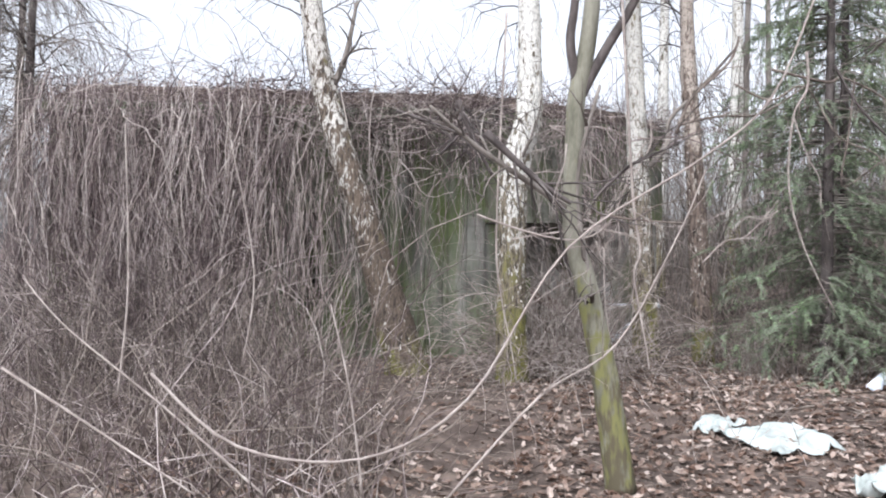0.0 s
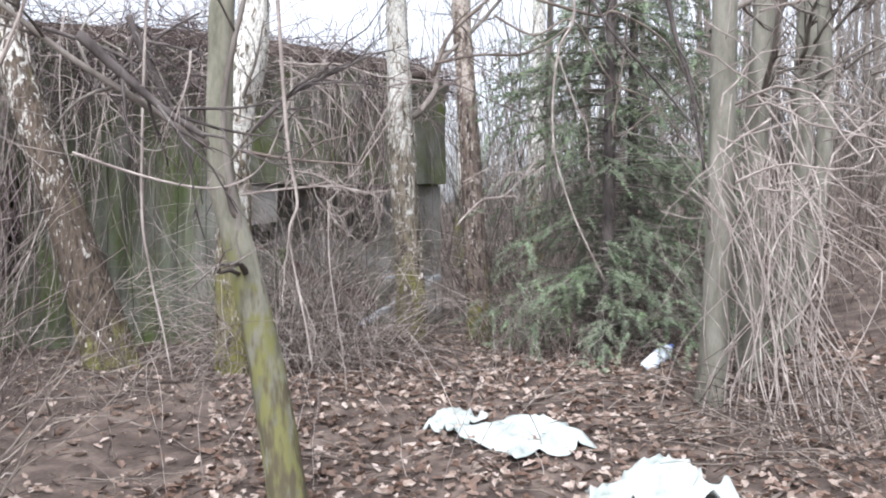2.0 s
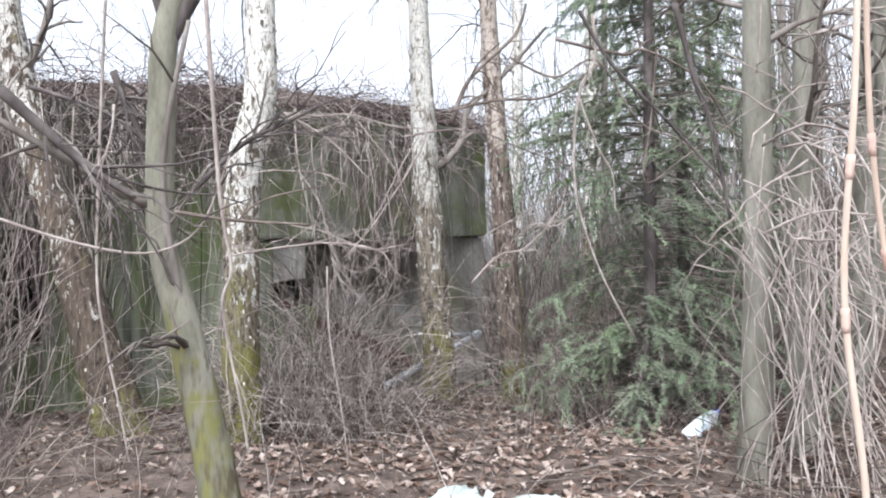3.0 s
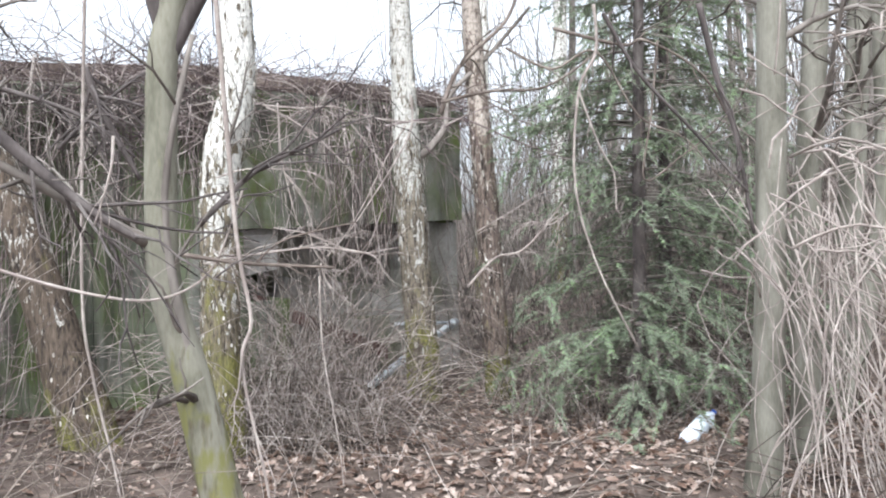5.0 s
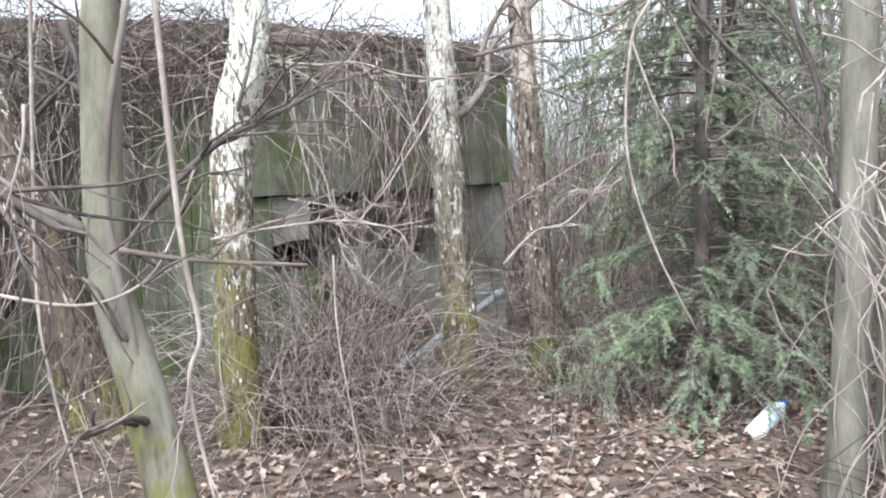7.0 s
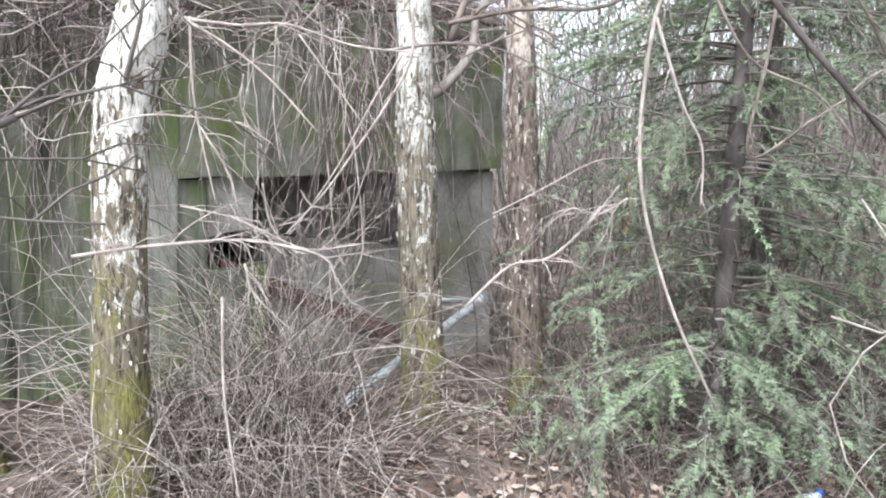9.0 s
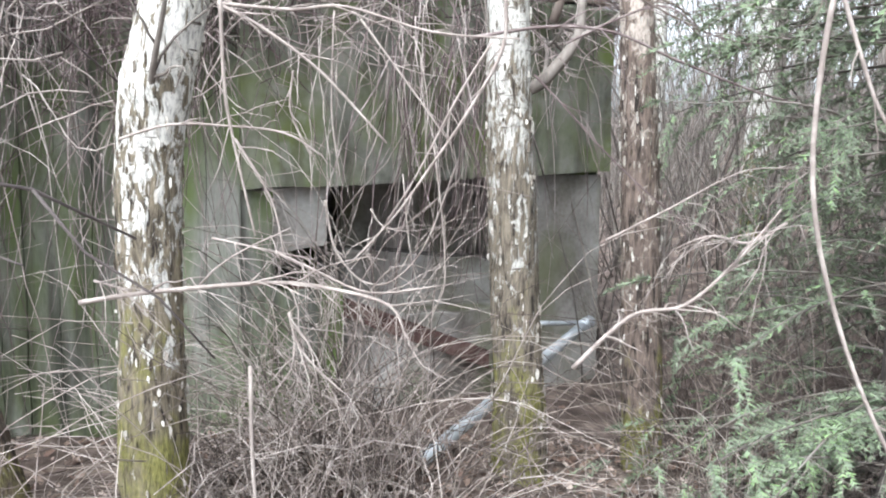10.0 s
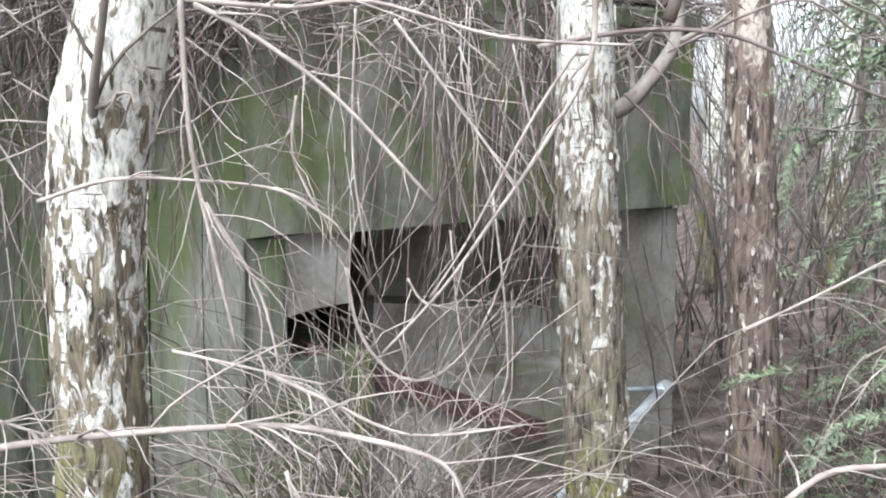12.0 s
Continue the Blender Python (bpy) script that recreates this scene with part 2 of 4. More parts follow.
def thing(name, label, category, group="", at=(0, 0, 0)):
    e = new(name)
    e.location = at
    e.empty_display_size = 0.1
    return tagged(e, label, category, group)


def ground_z(x, y):
    """Height of the woodland floor."""
    s = min(1, max(0, (y - 4.6) / 2.4))
    z = 0.2 * s * s * (3 - 2 * s) - 0.06 * max(0, 1 - y / 4)
    z += 0.26 * math.exp(-((x - 1.15) / 0.75) ** 2 - ((y - 8.45) / 0.55) ** 2)
    if x > 4.2:
        z += 0.2 * (min(x, 14) - 4.2)
    if y > 9.2 and x > 2.6:
        k = min(1, (x - 2.6) / 2)
        z += 0.13 * k * (min(y, 20) - 9.2)
    z += 0.035 * noise.noise((x * 1.1, y * 1.1, 0)) + 0.02 * noise.noise((x * 4, y * 4, 3))
    return z


def tube_data(paths, sides=4):
    """Verts and faces of tapered tubes: paths of (points, first radius, last radius)."""
    verts, faces = [], []
    ring = [(math.cos(2 * math.pi * k / sides), math.sin(2 * math.pi * k / sides)) for k in range(sides)]
    for pts, r0, r1 in paths:
        n, base = len(pts), len(verts)
        for i, p in enumerate(pts):
            a, b = pts[max(0, i - 1)], pts[min(n - 1, i + 1)]
            d = Vector((b[0] - a[0], b[1] - a[1], b[2] - a[2]))
            if d.length < 1e-6:
                d = Vector((0, 0, 1))
            d.normalize()
            u = d.cross(Vector((0.31, 0.87, 0.38)))
            if u.length < 0.1:
                u = d.cross(Vector((1, 0, 0)))
            u.normalize()
            v = d.cross(u)
            r = r0 + (r1 - r0) * i / max(1, n - 1)
            for c, s in ring:
                verts.append((p[0] + r * (c * u[0] + s * v[0]), p[1] + r * (c * u[1] + s * v[1]), p[2] + r * (c * u[2] + s * v[2])))
        for i in range(n - 1):
            for k in range(sides):
                k2 = (k + 1) % sides
                faces.append((base + i * sides + k, base + i * sides + k2, base + (i + 1) * sides + k2, base + (i + 1) * sides + k))
        faces.append(tuple(base + k for k in reversed(range(sides))))
        faces.append(tuple(base + (n - 1) * sides + k for k in range(sides)))
    return verts, faces


def tubes(name, paths, mat, sides=4, parent=None, label=""):
    v, f = tube_data(paths, sides)
    return mesh_object(name, v, f, mat, parent, label)


def wander(start, way, length, steps=7, droop=0.0, jitter=0.25, rn=rng):
    """A crooked stem: starts along way, bends at random, droops (or rises, if minus)."""
    p, d = Vector(start), Vector(way).normalized()
    pts, step = [tuple(p)], length / steps
    for _ in range(steps):
        d += Vector((rn.gauss(0, jitter), rn.gauss(0, jitter), rn.gauss(0, jitter) - droop))
        d.normalize()
        p = p + d * step
        pts.append(tuple(p))
    return pts


def smooth_line(pts, sub=4):
    """A Catmull-Rom line through the points."""
    vs = [Vector(p) for p in pts]
    out = []
    for i in range(len(vs) - 1):
        a, b, c, d = vs[max(0, i - 1)], vs[i], vs[i + 1], vs[min(len(vs) - 1, i + 2)]
        for k in range(sub):
            t = k / sub
            out.append(tuple(0.5 * (2 * b + (c - a) * t + (2 * a - 5 * b + 4 * c - d) * t * t + (3 * b - a - 3 * c + d) * t ** 3)))
    out.append(tuple(vs[-1]))
    return out


def with_twigs(line, r0, r1, count, length, rn=rng, droop=0.05, spread=0.8):
    """A branch with side twigs that leave it at acute angles, and their own small ends."""
    paths = [(line, r0, r1)]
    n = len(line)
    for _ in range(count):
        i = rn.randint(max(1, n // 6), n - 2)
        d = Vector(line[i + 1]) - Vector(line[i - 1])
        d.normalize()
        side = Vector((rn.gauss(0, 1), rn.gauss(0, 1), rn.gauss(0, 1))).normalized()
        ln = length * rn.uniform(0.4, 1.2)
        r = (r0 + (r1 - r0) * i / n) * 0.5
        tw = wander(line[i], d + side * spread, ln, 5, droop, 0.18, rn)
        paths.append((tw, r, r * 0.35))
        if ln > 0.25:
            for k in (2, 4):
                s2 = Vector((rn.gauss(0, 1), rn.gauss(0, 1), rn.gauss(0, 1))).normalized()
                paths.append((wander(tw[k], Vector(tw[k]) - Vector(tw[k - 1]) + s2 * 0.1, ln * 0.4, 3, droop, 0.2, rn), r * 0.5, r * 0.25))
    return paths


def trunk_mesh(name, line, radii, mat, parent, label="", sides=22, rough=0.06, ridges=7, sub=9):
    """A trunk along a line, with uneven rings and bark relief."""
    pts = smooth_line(line, sub)
    n = len(pts)
    verts, faces = [], []
    for i, p in enumerate(pts):
        a, b = Vector(pts[max(0, i - 1)]), Vector(pts[min(n - 1, i + 1)])
        d = (b - a).normalized()
        u = d.cross(Vector((0, 1, 0.1))).normalized()
        v = d.cross(u)
        f = i / (n - 1) * (len(radii) - 1)
        j = min(len(radii) - 2, int(f))
        r = radii[j] + (radii[j + 1] - radii[j]) * (f - j)
        for k in range(sides):
            t = 2 * math.pi * k / sides
            q = Vector(p) + (u * math.cos(t) + v * math.sin(t)) * r
            bump = noise.noise((math.cos(t) * ridges * 0.5, math.sin(t) * ridges * 0.5, q.z * 3.5 + len(line))) + 0.6 * noise.noise(q * 28)
            verts.append(tuple(Vector(p) + (u * math.cos(t) + v * math.sin(t)) * r * (1 + rough * bump)))
    for i in range(n - 1):
        for k in range(sides):
            k2 = (k + 1) % sides
            faces.append((i * sides + k, i * sides + k2, (i + 1) * sides + k2, (i + 1) * sides + k))
    faces.append(tuple(range(sides))[::-1])
    faces.append(tuple((n - 1) * sides + k for k in range(sides)))
    return mesh_object(name, verts, faces, mat, parent, label)


def worn_block(bm, o, ax, ay, az, u, v, w, cuts=4, wear=0.012, seed=0):
    """A concrete block from o along three axes, cut into a grid and worn by noise."""
    def at(a, b, c):
        p = Vector(o) + Vector(ax) * (u[0] + (u[1] - u[0]) * a) + Vector(ay) * (v[0] + (v[1] - v[0]) * b) + Vector(az) * (w[0] + (w[1] - w[0]) * c)
        q = Vector(noise.noise_vector(p * 2.5 + Vector((seed, 0, 0)))) * wear + Vector(noise.noise_vector(p * 11)) * wear * 0.5
        return bm.verts.new(p + q)
    nu = max(2, int(abs(u[1] - u[0]) / 0.12)) if cuts else 1
    nv = 2
    nw = max(2, int(abs(w[1] - w[0]) / 0.12)) if cuts else 1
    g = {}
    for i in range(nu + 1):
        for j in range(nv + 1):
            for k in range(nw + 1):
                if i in (0, nu) or j in (0, nv) or k in (0, nw):
                    g[i, j, k] = at(i / nu, j / nv, k / nw)
    for i in range(nu):
        for k in range(nw):
            for j in (0, nv):
                bm.faces.new((g[i, j, k], g[i + 1, j, k], g[i + 1, j, k + 1], g[i, j, k + 1]))
    for i in range(nu):
        for j in range(nv):
            for k in (0, nw):
                bm.faces.new((g[i, j, k], g[i + 1, j, k], g[i + 1, j + 1, k], g[i, j + 1, k]))
    for j in range(nv):
        for k in range(nw):
            for i in (0, nu):
                bm.faces.new((g[i, j, k], g[i, j + 1, k], g[i, j + 1, k + 1], g[i, j, k + 1]))


# ---- ground ----
def build_ground():
    xs = sorted({round(v, 3) for v in [-3000, -600, -150, -60, -30, -18, -12, -9] + [-7 + 0.14 * i for i in range(101)] + [7.6, 9, 11, 14, 18, 25, 40, 80, 200, 700, 3000]})
    ys = sorted({round(v, 3) for v in [-3000, -600, -150, -60, -30, -15, -8, -5] + [-3 + 0.14 * i for i in range(101)] + [11.4, 12, 13, 15, 17, 20, 26, 40, 80, 200, 700, 3000]})
    verts = [(x, y, ground_z(x, y)) for y in ys for x in xs]
    w = len(xs)
    faces = [(j * w + i, j * w + i + 1, (j + 1) * w + i + 1, (j + 1) * w + i) for j in range(len(ys) - 1) for i in range(w - 1)]
    return tagged(mesh_object("ground", verts, faces, M_SOIL), "brown woodland soil strewn with dead leaves", "ground", kind="structure")


ground = build_ground()

# ---- bunker ----
LEFT, CORNER, RIGHT = Vector((-3.95, 8.5, 0)), Vector((0.37, 9.05, 0)), Vector((2.5, 10.5, 0))
UP = Vector((0, 0, 1))
ROOF = 2.66


def build_bunker():
    bunker = thing("bunker", "mossy grey concrete bunker overgrown with bare vines", "bunker", at=(0, 9.5, 0.1))
    inv = Matrix.Translation(-Vector(bunker.location))

    def add(name, bm, mat, label=""):
        bm.transform(inv)
        return part(name, bm, mat, bunker, label)

    a = (CORNER - LEFT).normalized()
    back = Vector((-a.y, a.x, 0))
    length = (CORNER - LEFT).length

    # front wall cast against upright boards, with two openings
    openings = [(0.55, 0.95, 0.3, 1.72), (2.36, 2.68, 0.75, 1.7)]
    edges = [0.0]
    for o in openings:
        edges += [o[0], o[1]]
    edges.append(length)
    for i in range(len(edges) - 1):
        if i % 2 == 0:
            s = edges[i]
            while s < edges[i + 1] - 0.02:
                e = min(edges[i + 1], s + rng.uniform(0.14, 0.24))
                if edges[i + 1] - e < 0.08:
                    e = edges[i + 1]
                bw = bmesh.new()
                worn_block(bw, LEFT, a, back, UP, (s + 0.003, e - 0.003), (rng.uniform(-0.008, 0.012), 0.5), (-0.5, ROOF), 4, 0.012, 1)
                add("wall_panel", bw, M_CONC)
                s = e
        else:
            o = openings[i // 2]
            for z0, z1 in ((-0.5, o[2]), (o[3], ROOF)):
                bw = bmesh.new()
                worn_block(bw, LEFT, a, back, UP, (o[0], o[1]), (0.0, 0.5), (z0, z1), 4, 0.015, 2)
                add("wall_panel", bw, M_CONC)

    # firing-slit wall, slanting away
    c = (RIGHT - CORNER).normalized()
    inn = Vector((-c.y, c.x, 0))
    w = (RIGHT - CORNER).length
    bm = bmesh.new()
    s = 0.0
    while s < w - 0.01:
        e = min(w, s + rng.uniform(0.45, 0.7))
        if w - e < 0.2:
            e = w
        worn_block(bm, CORNER, c + UP * 0.03, inn, UP, (s + 0.002, e - 0.002), (-0.05 + rng.uniform(0, 0.008), 0.9), (1.61, ROOF - 0.02), 4, 0.014, 5)
        s = e
    add("lintel", bm, M_LINTEL, "green-stained concrete lintel with chipped lower edge")
    bm = bmesh.new()
    worn_block(bm, CORNER, c, inn, UP, (-0.02, 0.2), (0.02, 0.9), (-0.5, 1.6), 4, 0.014, 6)
    worn_block(bm, CORNER, c, inn, UP, (0.17, 0.62), (0.023, 0.9), (-0.5, 1.02), 4, 0.014, 6)
    add("left_jamb", bm, M_CONC)
    bm = bmesh.new()
    worn_block(bm, CORNER, c - UP * -0.15, inn, UP, (0.17, 0.52), (0.024, 0.5), (1.2, 1.58), 4, 0.018, 7)
    add("cheek", bm, M_CONC_IN, "pale broken concrete cheek of the firing slit")
    bm = bmesh.new()
    worn_block(bm, CORNER, c, inn, UP, (1.95, w), (0.03, 0.9), (-0.5, 1.66), 4, 0.014, 8)
    add("right_jamb", bm, M_CONC_IN)
    bm = bmesh.new()
    worn_block(bm, CORNER, c, inn, UP, (0.62, 1.95), (0.12, 0.9), (-0.5, 0.78), 4, 0.025, 9)
    worn_block(bm, CORNER, c - UP * 0.12, inn, UP, (0.8, 1.95), (0.4, 0.9), (0.6, 1.28), 4, 0.02, 9)
    add("sill", bm, M_CONC_IN, "bare stepped concrete sill")
    bm = bmesh.new()
    worn_block(bm, CORNER, c, inn, UP, (0.9, 1.95), (0.72, 0.95), (0.7, 1.7), 4, 0.02, 10)
    add("inner_wall", bm, M_CONC_IN)

    # sides, back and roof
    bm = bmesh.new()
    worn_block(bm, LEFT, back, a, UP, (0.0, 4.5), (0.0, 0.5), (-0.5, ROOF), 4, 0.02, 11)
    add("end_wall", bm, M_CONC)
    bm = bmesh.new()
    worn_block(bm, RIGHT, inn, c, UP, (0.07, 3.0), (-0.5, -0.004), (-0.5, ROOF), 4, 0.02, 12)
    add("side_wall", bm, M_CONC)
    bm = bmesh.new()
    worn_block(bm, (-4.4, 13.0, 0), (1, 0, 0), (0, 1, 0), UP, (0, 5.6), (0, 0.4), (-0.5, ROOF), 0, 0.0, 13)
    add("back_wall", bm, M_CONC)

    def slab(verts2, z0, z1, name, mat, edge):
        bmr = bmesh.new()
        low = [bmr.verts.new((x, y, z0)) for x, y in verts2]
        mid = [bmr.verts.new((x, y, z1 - edge)) for x, y in verts2]
        cx, cy = sum(x for x, _ in verts2) / len(verts2), sum(y for _, y in verts2) / len(verts2)
        top = [bmr.verts.new((cx + (x - cx) * 0.93, cy + (y - cy) * 0.93, z1)) for x, y in verts2]
        n = len(verts2)
        for i in range(n):
            j = (i + 1) % n
            bmr.faces.new((low[i], low[j], mid[j], mid[i]))
            bmr.faces.new((mid[i], mid[j], top[j], top[i]))
        bmr.faces.new(top)
        bmr.faces.new(low[::-1])
        return add(name, bmr, mat)
    outline = [(-4.0, 8.46), (-2.5, 8.66), (-1.0, 8.86), (0.39, 9.0), (1.4, 9.7), (2.56, 10.46), (0.9, 13.3), (-4.5, 13.3)]
    slab(outline, ROOF, ROOF + 0.14, "roof_slab", M_CONC, 0.05)
    slab([(x * 0.985 - 0.01, 11 + (y - 11) * 0.96) for x, y in outline], ROOF + 0.135, ROOF + 0.3, "roof_earth", M_SOIL, 0.15)
    return bunker


bunker = build_bunker()


# ---- trees ----
def bark_flakes(line, radii, count, rn=random.Random(21)):
    """Small curled strips that stand off a trunk along one edge."""
    pts = smooth_line(line, 12)
    verts, faces = [], []
    while len(faces) < count * 4:
        i = rn.randint(2, len(pts) - 3)
        if pts[i][2] > 3.2:
            continue
        f = i / (len(pts) - 1) * (len(radii) - 1)
        j = min(len(radii) - 2, int(f))
        r = (radii[j] + (radii[j + 1] - radii[j]) * (f - j)) * 1.01
        c = Vector(pts[i]).lerp(Vector(pts[i + 1]), rn.random())
        a0, wide, tall = rn.uniform(0, 6.28), rn.uniform(0.005, 0.013) / r, rn.uniform(0.015, 0.06)
        lift, turn, base = rn.uniform(0.003, 0.012), rn.choice((-1, 1)), len(verts)
        for k in range(3):
            t, out = a0 + turn * wide * k / 2, r + lift * (k / 2) ** 2
            for h in (-0.5, 0.1, 0.5):
                z = tall * h * (0.35, 1.0, 0.5)[k] + rn.gauss(0, 0.004)
                verts.append((c.x + out * math.cos(t), c.y + out * math.sin(t), c.z + z))
        for k in range(2):
            for h in range(2):
                q = base + k * 3 + h
                faces.append((q, q + 1, q + 4, q + 3))
    return verts, faces


def birch(line, radii, branches, label, mat=None, flakes=0):
    """A birch: dark mossy foot bark, white bark above, thin hanging branches."""
    base = line[0]
    tree = thing("birch_tree", label, "tree", "birches by the bunker")
    trunk_mesh("trunk", line, radii, mat or M_BIRCH, tree, rough=0.07, ridges=9, sides=26, sub=12)
    if flakes:
        tagged(mesh_object("peeling_bark", *bark_flakes(line, radii, flakes), M_FLAKE, tree, smooth=False), "curled slivers of peeling bark", kind="stuff")
    for pts, r in branches:
        tubes("branch", with_twigs(smooth_line(pts), r, r * 0.35, 8, 0.4), M_TRUNKS, 6, tree)
    crown = []
    top = Vector(line[-1])
    for i in range(18):
        z = rng.uniform(3.3, top.z)
        f2 = (z - 2.5) / (top.z - 2.5)
        ang = rng.uniform(0, 6.28)
        o = (line[-2][0] + (top.x - line[-2][0]) * f2, line[-2][1] + (top.y - line[-2][1]) * f2, z)
        ln = wander(o, (math.cos(ang), math.sin(ang), 0.7), rng.uniform(0.8, 1.8), 7, 0.1, 0.15)
        crown += with_twigs(ln, 0.009, 0.003, 7, 0.5, droop=0.15)
    tubes("crown", crown, M_DARKBARK, 3, tree)
    return tree


birch([(0.57, 7.38, 0.1), (0.55, 7.38, 0.72), (0.555, 7.38, 1.25), (0.56, 7.38, 1.75), (0.6, 7.38, 2.1), (0.69, 7.38, 2.5), (0.69, 7.4, 3.1), (0.66, 7.45, 4.6), (0.7, 7.5, 6.5)],
      [0.15, 0.125, 0.115, 0.115, 0.125, 0.11, 0.1, 0.07, 0.04], [([(0.62, 7.28, 2.08), (0.66, 7.22, 2.18), (0.73, 7.15, 2.36), (0.78, 7.1, 2.6)], 0.015)],
      "white birch with black scars and mossy yellow-green foot", flakes=520)
birch([(1.93, 8.46, 0.1), (1.92, 8.46, 0.6), (1.89, 8.46, 1.1), (1.85, 8.46, 1.75), (1.83, 8.46, 2.2), (1.8, 8.5, 3.2), (1.75, 8.55, 4.8), (1.72, 8.6, 6.8)],
      [0.15, 0.12, 0.11, 0.1, 0.07, 0.04], [([(1.92, 8.46, 2.15), (2.0, 8.5, 2.2), (2.15, 8.6, 2.4), (2.2, 8.7, 2.65), (2.5, 8.8, 2.95), (2.9, 8.9, 3.4)], 0.035)],
      "slim upright birch with flaking white bark before the firing slit", M_BIRCH_OLD, 520)
birch([(2.58, 8.8, 0.1), (2.54, 8.8, 0.9), (2.5, 8.8, 1.7), (2.46, 8.8, 2.3), (2.4, 8.85, 3.5), (2.35, 8.9, 6.0)],
      [0.11, 0.1, 0.09, 0.08, 0.04], [], "reddish-brown flaking birch beside the spruce", M_BIRCH_RED, 420)
birch([(-0.27, 7.75, -0.1), (-0.37, 7.76, 0.3), (-0.5, 7.78, 0.75), (-0.72, 7.8, 1.5), (-0.93, 7.84, 2.1), (-1.14, 7.95, 2.8), (-1.3, 8.0, 3.7), (-1.55, 8.1, 5.5)],
      [0.24, 0.19, 0.165, 0.125, 0.12, 0.115, 0.1, 0.06], [([(-1.11, 7.94, 2.7), (-0.95, 7.95, 3.1), (-0.85, 7.95, 3.6)], 0.04)],
      "leaning birch with curling bark against the bunker wall", M_BIRCH_DARK, 420)
birch([(4.3, 13.5, 0.6), (4.3, 13.5, 1.6), (4.35, 13.5, 3.6), (4.4, 13.6, 7)], [0.13, 0.12, 0.1, 0.06], [], "distant white birch in bare woodland")
birch([(3.4, 14.5, 0.6), (3.4, 14.5, 1.6), (3.45, 14.5, 3.6), (3.5, 14.6, 7)], [0.12, 0.11, 0.09, 0.06], [], "distant white birch in bare woodland")


def alder():
    tree = thing("alder_tree", "slim grey alder with crooked green-mossed foot", "tree")
    trunk_mesh("trunk", [(1.0, 4.7, 0.0), (0.91, 4.7, 0.6), (0.81, 4.7, 1.08), (0.725, 4.7, 1.45), (0.73, 4.7, 1.95), (0.74, 4.7, 2.15), (0.79, 4.7, 2.4), (0.82, 4.68, 2.7), (0.86, 4.7, 3.3), (0.8, 4.7, 4.4)],
               [0.085, 0.073, 0.062, 0.053, 0.051, 0.049, 0.046, 0.043, 0.034, 0.022], M_ALDER, tree, "grey bark, mossy towards the ground", rough=0.04, sides=18)
    for pts, r in (([(0.74, 4.7, 2.25), (0.7, 4.68, 2.45), (0.72, 4.68, 2.8), (0.6, 4.7, 3.6)], 0.03),
                   ([(0.73, 4.7, 2.1), (0.9, 4.7, 2.42), (1.04, 4.7, 2.66), (1.3, 4.7, 3.2), (1.5, 4.7, 4.2)], 0.03)):
        trunk_mesh("limb", pts, [r, r * 0.8, r * 0.4], M_DARKBARK, tree, rough=0.04, sides=12)
    for pts, r in (([(0.68, 4.68, 1.55), (0.5, 4.6, 1.66), (0.2, 4.5, 1.85), (-0.05, 4.4, 2.05)], 0.022),
                                      ([(0.86, 4.69, 0.85), (0.79, 4.66, 1.25), (0.74, 4.66, 1.7), (0.85, 4.6, 2.2)], 0.022)):
        tubes("branch", with_twigs(smooth_line(pts), r, r * 0.4, 9, 0.45), M_TRUNKS, 6, tree)
    return tree


alder()


def plain_tree(line, radii, label, branches=8, mat=None, name="bare_tree", group="bare trees on the bank"):
    tree = thing(name, label, "tree", group)
    trunk_mesh("trunk", line, radii, mat or M_SMOOTH, tree, rough=0.05, sides=16, sub=6)
    top, low = Vector(line[-1]), Vector(line[1])
    for _ in range(branches):
        f = rng.uniform(0.25, 0.95)
        o = low.lerp(top, f)
        ang = rng.uniform(0, 6.28)
        ln = wander(o, (math.cos(ang), math.sin(ang), 0.9), rng.uniform(0.7, 1.7), 8, 0.03, 0.15)
        tubes("branch", with_twigs(ln, radii[-1] * 0.45, 0.004, 9, 0.5), M_TRUNKS, 5, tree)
    return tree


plain_tree([(3.5, 6.2, -0.05), (3.55, 6.2, 0.6), (3.58, 6.2, 1.5), (3.6, 6.2, 2.7), (3.65, 6.2, 5)], [0.11, 0.085, 0.08, 0.075, 0.05], "smooth grey-green trunk wrapped in dry stems")
plain_tree([(3.98, 6.6, 0.0), (3.99, 6.6, 0.5), (4.0, 6.6, 1.5), (4.08, 6.6, 2.8), (4.2, 6.7, 5)], [0.1, 0.085, 0.08, 0.07, 0.05], "smooth grey trunk with crooked branches")
plain_tree([(5.05, 8.2, 0.2), (5.15, 8.2, 0.8), (5.25, 8.2, 1.5), (5.35, 8.2, 3.1), (5.4, 8.2, 5.5)], [0.13, 0.11, 0.1, 0.09, 0.05], "grey trunk on the leafy bank")
plain_tree([(4.55, 7.3, 0.1), (4.8, 7.3, 0.9), (4.95, 7.3, 1.8), (5.0, 7.4, 3.1), (5.0, 7.4, 5.0)], [0.08, 0.07, 0.06, 0.05, 0.03], "slanting thin trunk on the leafy bank")
for i in range(34):
    y = rng.uniform(11, 24)
    x = rng.uniform(0.27 * y, 0.95 * y + 2)
    z = ground_z(x, y) - 0.1
    r = rng.uniform(0.035, 0.11)
    dx = rng.uniform(-0.5, 0.5)
    plain_tree([(x, y, z), (x + dx * 0.1, y, z + 1), (x + dx * 0.4, y, z + 3), (x + dx, y, z + rng.uniform(6, 9))], [r, r * 0.9, r * 0.7, r * 0.3], "thin bare grey-brown woodland tree", 6, M_TRUNKS, group="bare woodland trees")


